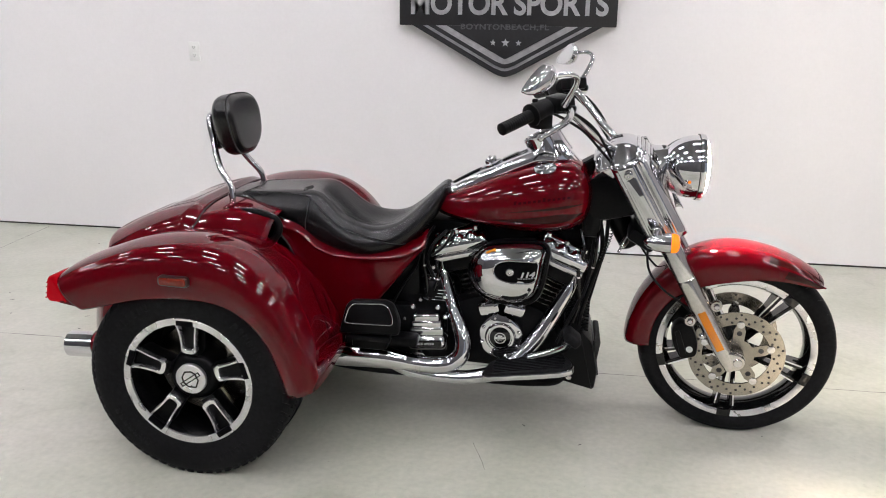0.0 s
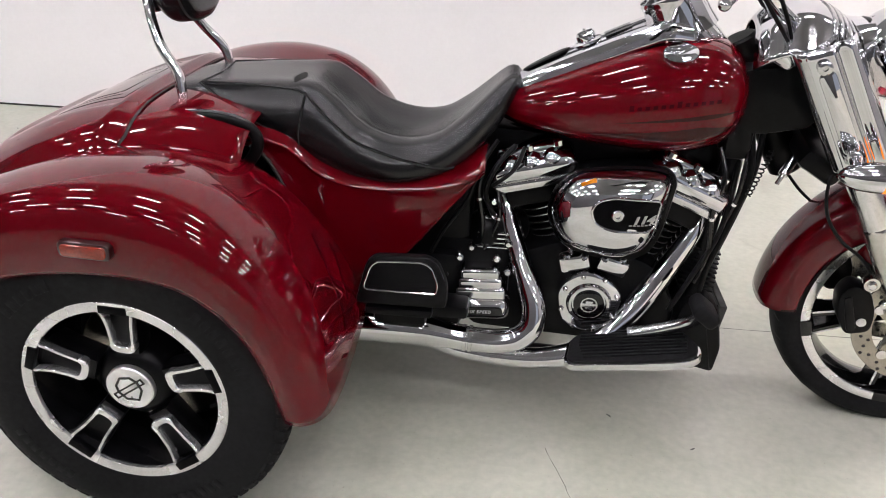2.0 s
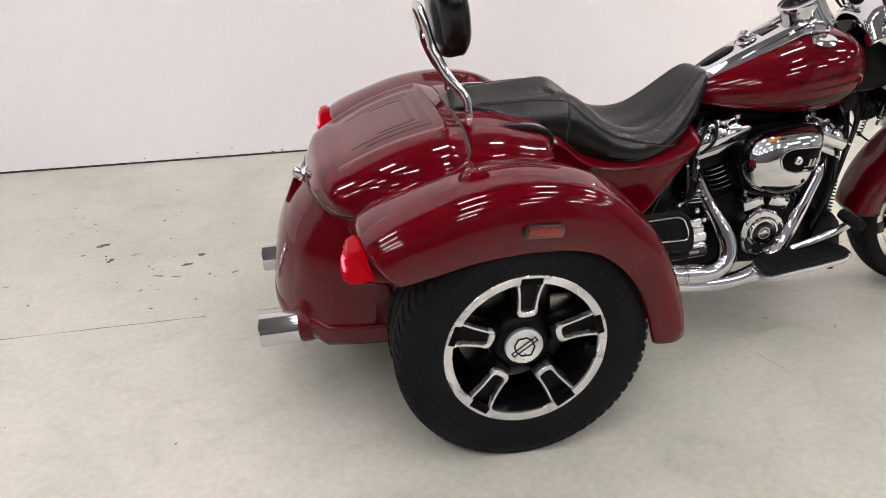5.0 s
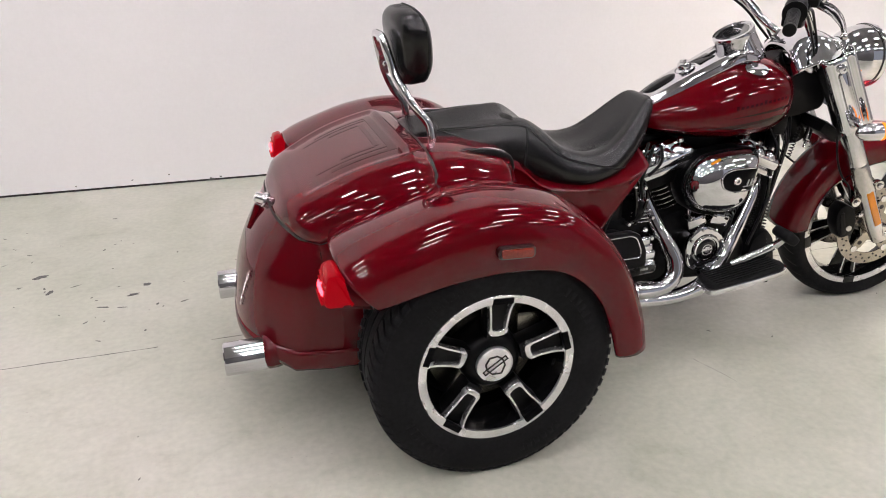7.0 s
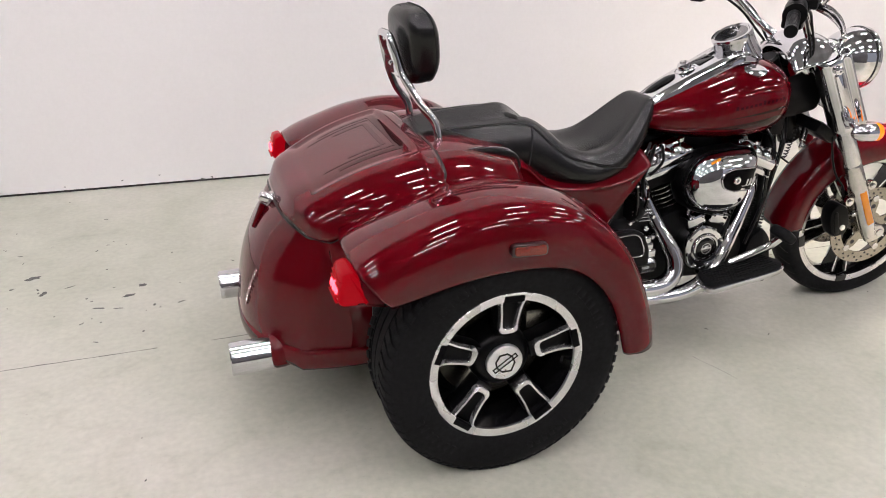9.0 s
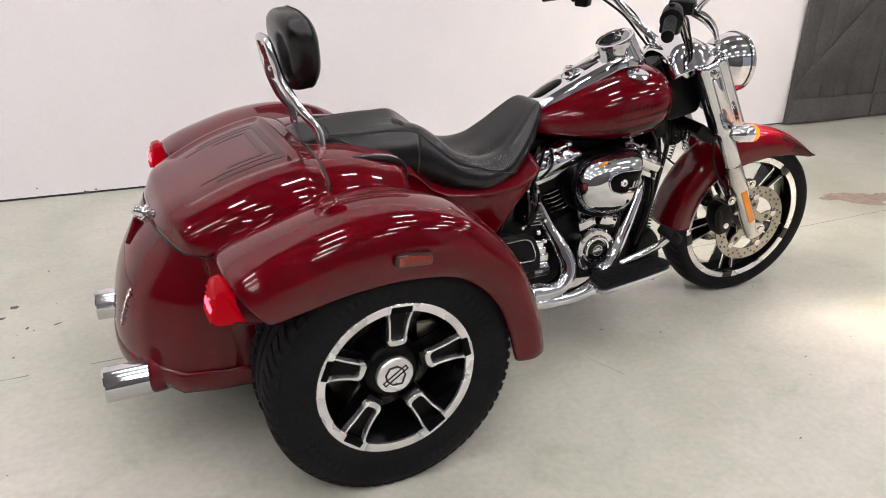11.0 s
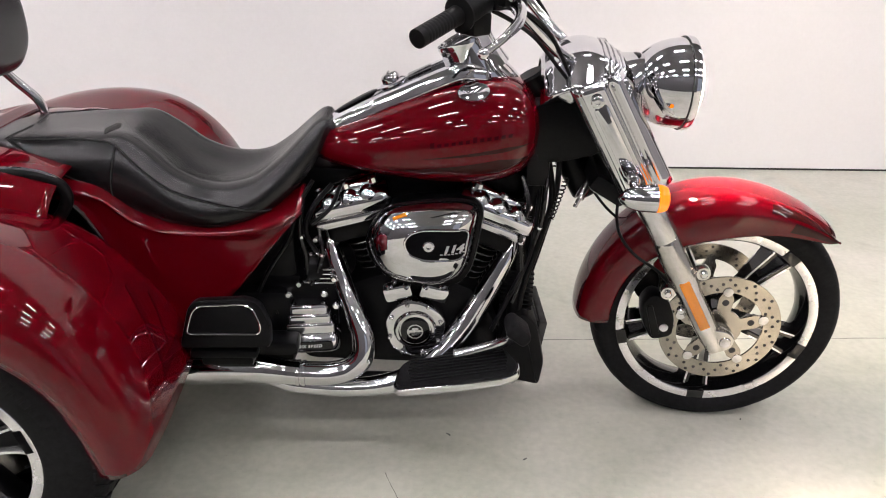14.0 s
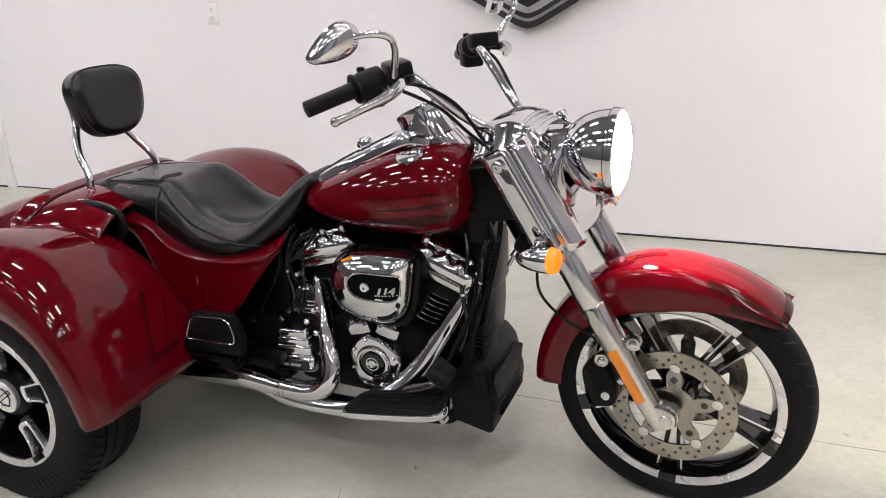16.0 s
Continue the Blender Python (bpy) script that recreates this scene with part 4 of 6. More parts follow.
# red side covers under the seat ------------------------------------------
def side_covers():
    ledge = [(0.12, 0.712), (0.17, 0.708), (0.22, 0.692), (0.28, 0.642), (0.35, 0.6165), (0.478, 0.613), (0.593, 0.632), (0.651, 0.664)]
    foot = [(0.12, 0.690), (0.17, 0.655), (0.22, 0.560), (0.28, 0.440), (0.33, 0.370), (0.43, 0.365), (0.477, 0.440), (0.52, 0.491), (0.58, 0.569), (0.651, 0.655)]
    rings = []
    for i in range(45):
        x = 0.12 + 0.531 * i / 44
        zt, zb = curve(ledge, x)[0], curve(foot, x)[0]
        h = max(zt - zb, 0.01)
        y = -0.198 + 0.02 * max(0.0, (x - 0.45) / 0.2) ** 2
        rings.append(spline([(x, -0.10, zt + 0.040), (x, y + 0.045, zt + 0.026), (x, y + 0.010, zt + 0.006), (x, y, zt - min(0.004, h * 0.2)), (x, y + 0.005, zt - min(0.018, h * 0.4)), (x, y + 0.008, zt - 0.55 * h), (x, y + 0.004, zb + 0.10 * h), (x, y + 0.012, zb)], 3))
    both("side_cover", loft(rings, False, False), RED, label="glossy dark red side cover under the seat", thick=0.005, angle=50)
    edge = [(x, -0.190, curve(foot, x)[0] + 0.004) for x in [0.13 + 0.2 * k / 14 for k in range(15)]]
    both("cover_seal", tube(edge, 0.006, 6, 1, smooth=False), GAP, label="black rubber edge behind the side cover")
    part("under_seat_frame", rbox((0.22, 0, 0.61), (0.46, 0.26, 0.12), 0.03), BLACK, TRIKE)


shifted(0, 0, 0)
side_covers()


# tank --------------------------------------------------------------------
TANK = [
    (0.640, 0.800, 0.770, 0.015, 0.785),
    (0.655, 0.815, 0.757, 0.050, 0.785),
    (0.700, 0.836, 0.744, 0.092, 0.785),
    (0.780, 0.872, 0.729, 0.132, 0.790),
    (0.870, 0.912, 0.717, 0.160, 0.800),
    (0.960, 0.944, 0.709, 0.176, 0.815),
    (1.050, 0.962, 0.710, 0.180, 0.830),
    (1.110, 0.960, 0.722, 0.172, 0.840),
    (1.150, 0.940, 0.745, 0.150, 0.845),
    (1.172, 0.905, 0.785, 0.115, 0.845),
    (1.180, 0.870, 0.820, 0.060, 0.845),
]


def tank_ring(x, n=40, grow=0.0):
    top, bot, w, mid = curve(TANK, x)
    ring = []
    for j in range(n):
        a = 2 * math.pi * j / n
        c, s = math.cos(a), math.sin(a)
        y = (w + grow) * math.copysign(abs(c) ** 0.82, c)
        z = mid + ((top - mid + grow) * abs(s) ** 0.88 if s >= 0 else -(mid - bot + grow) * abs(s) ** 0.78)
        ring.append(Vector((x, y, z)))
    return ring


def tank():
    xs = [0.640 + 0.540 * (i / 56) for i in range(57)]
    part("fuel_tank", loft([tank_ring(x) for x in xs]), RED, TRIKE, "glossy dark red teardrop fuel tank", angle=60)
    # dark sweep and thin script bars on both sides
    def patch(x0, x1, j0, j1, name, mat, label, taper=True, lift=0.0012):
        rings = []
        for i in range(25):
            x = x0 + (x1 - x0) * i / 24
            r = tank_ring(x, 160, lift)
            k = min(1.0, (i / 24) ** 0.7, 3.2 * (1 - i / 24) + 0.12) if taper else 1.0
            m = (j0 + j1) / 2
            a, b = m - (m - j0) * k - 0.01, m + (j1 - m) * k + 0.01
            row = []
            for q in range(7):
                f = a + (b - a) * q / 6
                lo = int(f)
                row.append(r[lo % 160].lerp(r[(lo + 1) % 160], f - lo))
            rings.append(row)
        g = loft(rings, False, False)
        part(name, g, mat, TRIKE, label, angle=60)
        part(name, g.mirrored(), mat, TRIKE, label, angle=60)
    patch(0.83, 1.15, 84, 93, "tank_stripe", DECAL, "dark sweeping decal on the tank")
    patch(0.90, 1.15, 80.6, 82.2, "tank_stripe", DECAL, "dark sweeping decal on the tank")
    for k in range(12):
        x = 0.925 + 0.0155 * k
        patch(x, x + 0.009, 76.6 - (0.8 if k in (0, 6) else 0), 77.9, "script_bar", SCRIPT, "unreadable dark lettering bar", False, 0.0016)
    # bright seam along the lower edge
    r = [tank_ring(0.66 + 0.46 * i / 30, 160)[113] + Vector((0, 0, -0.002)) for i in range(31)]
    both("tank_seam", tube(r, 0.003, 6, 1, smooth=False), GLOSS_BLACK)
    # chrome console
    keys = [(0.665, 0.826, 0.020), (0.70, 0.852, 0.030), (0.78, 0.897, 0.040), (0.87, 0.939, 0.046), (0.95, 0.976, 0.054), (1.00, 0.994, 0.056), (1.06, 0.990, 0.050)]
    rings = []
    for i in range(29):
        x = 0.665 + 0.395 * i / 28
        z, w = curve(keys, x)
        rings.append(spline([(x, -w - 0.028, z - 0.040), (x, -w - 0.018, z - 0.010), (x, -w - 0.004, z - 0.002), (x, -w + 0.012, z), (x, 0, z + 0.004), (x, w - 0.012, z), (x, w + 0.004, z - 0.002), (x, w + 0.018, z - 0.010), (x, w + 0.028, z - 0.040)], 3))
    con = part("console", loft(rings, False, False), CHROME, TRIKE, "chrome tank console", thick=0.003, angle=40)
    rings = []
    for i in range(13):
        x = 0.70 + 0.10 * i / 12
        z, w = curve(keys, x)
        k = 0.55 * math.sqrt(max(0.05, 1 - (2 * i / 12 - 1) ** 4))
        rings.append([(x, -w * k, z + 0.0055), (x, 0, z + 0.0065), (x, w * k, z + 0.0055)])
    part("console_inlay", loft(rings, False, False), PLASTIC, con, "black console inlay", thick=0.002)
    part("console_inlay", rbox((0.90, 0, 0.9555), (0.06, 0.05, 0.006), 0.0025, pose(0, 0, 0, 0, -25)), GLOSS_BLACK, con, "black console inlay")
    knob = axis_to((0.838, 0, 0.926), (-0.42, 0, 0.9))
    part("ignition_knob", lathe([(0.033, 0), (0.033, .004), (0.028, .007), (0.022, .008), (0.022, .018), (0.018, .024), (0, .025)], 28, knob), CHROME, con, "chrome ignition switch")
    part("ignition_slot", rbox((0, 0, 0.026), (0.028, 0.007, 0.008), 0.002).moved(knob), CHROME_DULL, con)
    # speedometer
    top, ax = Vector((1.000, 0, 1.034)), Vector((-0.46, 0, 0.89))
    fr = axis_to(top, ax)
    sp = part("speedometer", lathe([(0.076, -0.085), (0.070, -0.06), (0.064, -0.02), (0.065, -0.008), (0.066, 0.0), (0.064, 0.006), (0.057, 0.007), (0.054, 0.003)], 48, fr), CHROME, TRIKE, "chrome speedometer housing")
    part("gauge_glass", lathe([(0.052, 0.001), (0.05, 0.0035), (0.0, 0.0045)], 40, fr), GAUGE, sp, "dark gauge glass")
    rings = []
    for i in range(13):
        t = i / 12
        x, z = 1.01 + 0.135 * t, 1.044 - 0.110 * t ** 1.3
        w = 0.068 - 0.016 * t
        rings.append(spline([(x - 0.02, -w - 0.01, z - 0.10), (x - 0.01, -w, z - 0.04), (x, -w * 0.75, z - 0.008), (x + 0.004, 0, z + 0.004), (x, w * 0.75, z - 0.008), (x - 0.01, w, z - 0.04), (x - 0.02, w + 0.01, z - 0.10)], 3))
    part("speedometer_cowl", loft(rings, False, False), CHROME, sp, "chrome cowl", thick=0.003, angle=50)
    # filler cap and its twin
    for s in (-1, 1):
        f = axis_to((1.020, 0.116 * s, 0.9375), (-0.12, 0.34 * s, 0.93))
        c = part("filler_cap", lathe([(0.034, -0.008), (0.036, 0.000), (0.035, 0.002), (0.030, 0.0028), (0.028, 0.0038), (0.0, 0.0042)], 36, f), CHROME, TRIKE, "round chrome filler cap")


shifted(0.017, 0, -0.010)
tank()


# front wheel and brakes --------------------------------------------------
def front_wheel():
    base = Matrix.Translation(FRONT) @ pose(0, 0, 0, 90) @ Matrix.Scale(1.02, 4)
    rim = [(0.232, -0.048), (0.257, -0.050), (0.258, -0.044), (0.242, -0.038), (0.232, -0.02), (0.226, 0.0), (0.232, 0.02), (0.242, 0.038), (0.258, 0.044), (0.257, 0.050), (0.232, 0.048), (0.220, 0.02), (0.218, 0.0), (0.220, -0.02)]
    w = part("front_wheel", lathe(rim, 96, closed=True), GLOSS_BLACK, TRIKE, "black alloy front wheel with machined silver edges", m=base)
    for s in (-1, 1):
        part("rim_lip", lathe([(0.2335, 0.0492 * s), (0.236, 0.0512 * s), (0.255, 0.0518 * s), (0.2575, 0.0498 * s), (0.2575, 0.046 * s), (0.2335, 0.044 * s)], 112, closed=True), ALUMINIUM, w, "machined silver rim edge")
    half = [(0.240, -0.046), (0.2575, -0.0525), (0.266, -0.058), (0.278, -0.0625), (0.290, -0.0635), (0.3, -0.059), (0.3085, -0.048), (0.314, -0.033), (0.3172, -0.015), (0.3182, -0.004)]
    part("tyre", lathe(half + [(r, -h) for r, h in reversed(half)], 120, closed=True), RUBBER, w, "black front tyre", angle=40)
    g = Geo()
    for k in range(34):
        a0 = 2 * math.pi * k / 34
        for s in (-1, 1):
            rings = []
            for i in range(6):
                h = 0.008 + 0.046 * i / 5
                r = curve([(0.004, 0.3182), (0.015, 0.3172), (0.033, 0.314), (0.048, 0.3085), (0.059, 0.3)], h)[0]
                a = a0 + (0.09 if s > 0 else 0.0) + 0.09 * (i / 5) ** 1.3
                da = 0.010 * (1 - 0.6 * abs(2 * i / 5 - 1))
                rings.append([((r + q) * math.cos(a + e * da), (r + q) * math.sin(a + e * da), h * s) for q, e in ((-0.003, -1), (0.0004, -0.95), (0.0004, 0.95), (-0.003, 1))])
            g.merge(loft(rings))
    part("tread_cuts", g, GAP, w, "curved tread grooves", angle=25)
    part("hub", lathe([(0.03, -0.065), (0.045, -0.06), (0.05, -0.02), (0.05, 0.02), (0.045, 0.06), (0.03, 0.065)], 36), GLOSS_BLACK, w)
    def bar(yo, yi, x0, x1, z, t, wd):
        rings = []
        for i in range(9):
            f = i / 8
            x = x0 + (x1 - x0) * f
            y = yi + (yo - yi) * f ** 1.5
            zz = z + 0.012 * f * f
            rings.append([(x, y - wd, -zz), (x, y - wd, zz), (x, y - wd * 0.6, zz + 0.003), (x, y + wd * 0.6, zz + 0.003), (x, y + wd, zz), (x, y + wd, -zz), (x, y + wd * 0.6, -zz - 0.003), (x, y - wd * 0.6, -zz - 0.003)])
        return loft(rings)
    sp = part("spoke", bar(0.026, 0.011, 0.04, 0.232, 0.017, 0, 0.0075).merge(bar(-0.026, -0.011, 0.04, 0.232, 0.017, 0, 0.0075)), GLOSS_BLACK, w, "black twin spoke")
    ed = Geo()
    for s in (-1, 1):
        for q in (-1, 1):
            rings = []
            for i in range(8):
                f = 0.42 + 0.58 * i / 7
                x = 0.04 + 0.194 * f
                y = (0.011 + 0.015 * f ** 1.5) * s + 0.0058 * s
                zz = (0.0205 + 0.0125 * f * f) * q
                rings.append([(x, y - 0.0022, zz - 0.001), (x, y - 0.0022, zz + 0.0004 * q), (x, y + 0.0022, zz + 0.0004 * q), (x, y + 0.0022, zz - 0.001)])
            ed.merge(loft(rings))
    ed = part("machined_edge", ed, ALUMINIUM, w, "machined silver spoke edge")
    tab = part("rim_tab", rbox((0.243, 0, 0), (0.028, 0.046, 0.108), 0.004), GLOSS_BLACK, w)
    for k in range(5):
        r = Matrix.Rotation(radians(-92 + 72 * k), 4, "Z")
        for o in (sp, ed, tab):
            if k == 0:
                o.matrix_basis = r
            else:
                again(o, r, w)
    part("valve", rod((0.225, -0.045, 0.0), (0.195, -0.04, 0.0), 0.0035), GLOSS_BLACK, w)
    for s in (1, -1):
        h = 0.088 * s
        d = part("brake_disc", lathe([(0.108, h - 0.0025), (0.152, h - 0.0025), (0.1525, h), (0.152, h + 0.0025), (0.108, h + 0.0025)], 72, closed=True), STEEL, w, "drilled steel brake disc")
        hole = None
        for k in range(56):
            a = 2 * math.pi * k / 56
            r = (0.117, 0.131, 0.144, 0.131)[k % 4]
            mt = Matrix.Translation((r * math.cos(a), r * math.sin(a), 0))
            if hole is None:
                hole = part("disc_hole", lathe([(0.0041, h - 0.0031), (0.0041, h + 0.0031)], 10), GAP, d, m=mt)
            else:
                again(hole, mt, d)
        star = []
        for k in range(60):
            q = 5 * (2 * math.pi * k / 60)
            f = max(0.0, math.cos(q)) ** 0.7 if math.cos(q) > 0 else 0.0
            r = 0.056 + 0.056 * f
            a = 2 * math.pi * k / 60 + 0.3
            star.append((r * math.cos(a), r * math.sin(a)))
        c = loft([[(x, y, h - 0.0035) for x, y in star], [(x, y, h + 0.0035) for x, y in star]])
        for k in range(5):
            r = Matrix.Rotation(2 * math.pi * k / 5 + 0.3, 4, "Z")
            bob = part("disc_bobbin", lathe([(0.0125, h - 0.005), (0.0125, h + 0.005), (0.0075, h + 0.0065)] if s > 0 else [(0.0075, h - 0.0065), (0.0125, h - 0.005), (0.0125, h + 0.005)], 16, r @ Matrix.Translation((0.109, 0, 0))), CHROME_DULL, w)
            part("carrier_hole", lathe([(0.0085, h - 0.0042), (0.0085, h + 0.0042)], 14, r @ Matrix.Translation((0.078, 0, 0))), GAP, w)
        part("disc_carrier", c, STEEL, w, "steel disc carrier with rivets")
        part("wheel_boss", lathe([(0.03, 0.0), (0.034, 0.06 * s), (0.03, 0.085 * s)], 24), SLIDER, w)


steered()
front_wheel()


def front_fender():
    keys = [(0, 180, 0.374, 0.088), (1, 165, 0.374, 0.086), (2, 146, 0.376, 0.088), (3, 128, 0.380, 0.106), (4, 112, 0.382, 0.118), (5, 97, 0.377, 0.114), (6, 80, 0.370, 0.092), (7, 64, 0.367, 0.064), (8, 52, 0.367, 0.034), (9, 48.5, 0.366, 0.012)]
    rings = []
    for i in range(55):
        a, R, depth = curve(keys, 9 * i / 54)
        a = radians(a)
        wid = 0.086
        prof = [(-wid + 0.004, R - depth), (-wid, R - depth * 0.8), (-wid - 0.001, R - depth * 0.5), (-wid + 0.005, R - depth * 0.28 - 0.004), (-wid * 0.78, R - 0.011), (-wid * 0.45, R - 0.003), (0, R)]
        prof += [(-y, r) for y, r in reversed(prof[:-1])]
        rings.append(spline([(FRONT[0] + r * math.cos(a), y, FRONT[2] + r * math.sin(a)) for y, r in prof], 3))
    f = part("front_fender", loft(rings, False, False), RED, TRIKE, "glossy dark red front fender", thick=0.005, angle=60)
    for v0, v1, i0, i1 in ((3, 7, 40, 51), (29, 33, 40, 51), (9, 12, 36, 49), (24, 27, 36, 49), (4, 32, 48, 51)):
        rows = []
        for i in range(i0, i1 + 1):
            a = radians(curve(keys, 9 * i / 54)[0])
            up = Vector((math.cos(a), 0, math.sin(a))) * 0.0012
            rows.append([p + up + Vector((0, -0.001 if p.y < -0.07 else 0.001 if p.y > 0.07 else 0, 0)) for p in rings[i][v0:v1 + 1]])
        part("fender_stripe", loft(rows, False, False), DECAL, f, "dark decal stripe", angle=60)
    both("fender_bracket", rbox((1.545, -0.096, 0.515), (0.075, 0.02, 0.06), 0.008, pose(0, 0, 0, 0, 30)), RED, label="red fender bracket")


front_fender()


# fork, nacelle, headlamp ---------------------------------------------------
FORK = Vector((-0.502, 0, 0.865)).normalized()


def on_fork(z, y=-0.123):
    return Vector((1.672 + FORK.x / FORK.z * (z - 0.318), y, z))


def fork():
    low, mid = on_fork(0.318), on_fork(0.60)
    L = (mid - low).length
    fr = axis_to(low, FORK)
    a, b = both("fork_slider", lathe([(0.012, -0.035), (0.022, -0.03), (0.027, 0.01), (0.029, 0.06), (0.030, 0.16), (0.0335, 0.18), (0.0335, L - 0.01), (0.031, L), (0.029, L + 0.002)], 36, fr), SLIDER, label="satin alloy fork slider")
    hi = (on_fork(0.735) - low).length
    both("fork_sleeve", lathe([(0.030, L - 0.005), (0.0335, L + 0.004), (0.0335, hi), (0.030, hi + 0.01)], 36, fr), CHROME_DULL, label="bright steel fork sleeve")
    both("fork_tube", lathe([(0.032, hi - 0.002), (0.0375, hi + 0.004), (0.0375, 0.70), (0.036, 0.76)], 36, fr), CHROME, label="chrome fork cover")
    nut = lathe([(0.006, 0.02), (0.013, 0.02), (0.015, 0.017), (0.015, 0.0), (0.026, -0.002), (0.026, -0.03)], 24, axis_to((1.700, -0.130, 0.325), (0, -1, 0)))
    both("axle_nut", nut, CHROME_DULL, label="steel axle nut")
    both("axle_clamp", prism(rounded([(1.655, 0.300), (1.690, 0.288), (1.722, 0.306), (1.726, 0.335), (1.700, 0.358), (1.650, 0.362)], 0.016), -0.146, -0.100, 0.008), SLIDER, label="cast foot of the fork leg")
    # casting lugs with bolts
    for z, dx in ((0.495, 0.044), (0.475, -0.044)):
        p = on_fork(z) + Vector((dx, -0.004, 0.02 if dx > 0 else -0.02))
        both("fork_lug", lathe([(0.017, -0.012), (0.019, 0.0), (0.017, 0.012)], 18, axis_to(p, (0, -1, 0))), SLIDER)
        both("lug_bolt", lathe([(0.010, 0.01), (0.010, 0.017), (0.007, 0.02), (0.0, 0.02)], 8, axis_to(p, (0, -1, 0))), CHROME)
    # amber reflectors
    mid = on_fork(0.432) + Vector((-0.002, -0.031, 0))
    turn = Matrix.Translation(mid) @ pose(0, 0, 0, 0, -30.1)
    both("fork_reflector", rbox((0, 0, 0), (0.026, 0.007, 0.150), 0.003).moved(turn), REFLECTOR, label="long amber reflector")
    # brake caliper behind the right slider
    m = Matrix.Translation(on_fork(0.375, -0.096) + Vector((-0.115, 0, 0.0))) @ pose(0, 0, 0, 0, -22) @ Matrix.Scale(0.84, 4)
    c, _ = both("brake_caliper", prism(rounded([(-0.035, -0.075), (0.03, -0.08), (0.052, -0.02), (0.05, 0.05), (0.01, 0.085), (-0.03, 0.06), (-0.045, 0.0)], 0.02), -0.038, 0.028, 0.008).moved(m), BLACK, label="black front brake caliper")
    part("caliper_side", prism(rounded([(-0.03, -0.06), (-0.005, -0.062), (0.0, 0.05), (-0.02, 0.05)], 0.01), -0.043, -0.036, 0.002).moved(m), PLASTIC, c)
    part("caliper_badge", lathe([(0.013, 0.0), (0.013, 0.004), (0.0, 0.005)], 20, m @ Matrix.Translation((0.012, -0.037, -0.04)) @ pose(0, 0, 0, 90)), ALUMINIUM, c, "round silver badge")
    for dx, dz in ((0.052, 0.075), (0.075, 0.0)):
        part("caliper_bolt", lathe([(0.012, -0.01), (0.012, 0.004), (0.007, 0.008), (0, 0.008)], 10, m @ Matrix.Translation((dx, -0.034, dz)) @ pose(0, 0, 0, 90)), CHROME_DULL, c)


fork()


def nacelle():
    # side plates along the fork covers
    for s in (1, -1):
        rings = []
        for i in range(15):
            t = i / 14
            z = 0.735 + 0.245 * t
            p = on_fork(z, -0.135)
            w1 = 0.068 - 0.004 * t
            y = -0.168
            row = [(-0.046, 0.045), (-0.047, 0.012), (-0.040, -0.003), (-0.030, -0.010), (-0.024, -0.0125), (0.012, -0.0135), (0.019, -0.010), (0.024, -0.002), (0.030, -0.004), (0.040, -0.010), (0.050, -0.006), (w1 - 0.008, 0.006), (w1 - 0.002, 0.022), (w1 - 0.002, 0.045)]
            rings.append(spline([(p.x + dx, (y + dy) * s, z + 0.45 * dx) for dx, dy in row], 3))
        pl = part("nacelle_side", loft(rings, False, False), CHROME, TRIKE, "chrome headlamp nacelle side", thick=0.003, angle=40)
        inset = prism(rounded([(-0.016, -0.095), (0.016, -0.095), (0.016, 0.085), (-0.016, 0.085)], 0.012), -0.004, 0.003, 0.002)
        q = on_fork(0.86, -0.183) + Vector((-0.008, 0, 0))
        plate = inset.moved(Matrix.Translation(q) @ pose(0, 0, 0, 0, -30.1))
        part("nacelle_inset", plate if s > 0 else plate.mirrored(), CHROME, pl, "flat chrome inset plate")
        for z in (0.945, 0.770):
            q = on_fork(z, -0.186) + Vector((-0.008, 0, 0))
            part("nacelle_bolt", lathe([(0.014, -0.006), (0.014, 0.006), (0.010, 0.009), (0.005, 0.009), (0.004, 0.005), (0, 0.005)], 18, axis_to((q.x, q.y * s, q.z), (0, -s, 0))), CHROME_DULL, pl, "chrome bolt")
    # domed top cover
    keys = [(1.185, 0.985, 0.066), (1.205, 1.008, 0.090), (1.24, 1.028, 0.102), (1.285, 1.036, 0.108), (1.33, 1.024, 0.108), (1.375, 0.995, 0.100), (1.405, 0.960, 0.090)]
    rings = []
    for i in range(25):
        x = 1.185 + 0.22 * i / 24
        z, w = curve(keys, x)
        rings.append(spline([(x, -w - 0.045, z - 0.075), (x, -w - 0.014, z - 0.042), (x, -w * 0.84, z - 0.013), (x, -w * 0.42, z - 0.002), (x, 0, z), (x, w * 0.42, z - 0.002), (x, w * 0.84, z - 0.013), (x, w + 0.014, z - 0.042), (x, w + 0.045, z - 0.075)], 3))
    top = part("nacelle_top", loft(rings, False, False), CHROME, TRIKE, "domed chrome nacelle top", thick=0.003, angle=50)
    def dome(x, f):
        z, w = curve(keys, x)
        r = spline([(x, -w - 0.045, z - 0.075), (x, -w - 0.014, z - 0.042), (x, -w * 0.84, z - 0.013), (x, -w * 0.42, z - 0.002), (x, 0, z), (x, w * 0.42, z - 0.002), (x, w * 0.84, z - 0.013), (x, w + 0.014, z - 0.042), (x, w + 0.045, z - 0.075)], 3)
        q = (f + 1) / 2 * (len(r) - 1)
        i = min(int(q), len(r) - 2)
        return r[i].lerp(r[i + 1], q - i)

    def strip(x0, x1, f0, f1, lift, name, mat, parent, label=""):
        """A band lying on the dome from x0 to x1, from f0 to f1 across."""
        rows = []
        for k in range(4):
            x = x0 + (x1 - x0) * k / 3
            row = []
            for j in range(13):
                f = f0 + (f1 - f0) * j / 12
                p = dome(x, f)
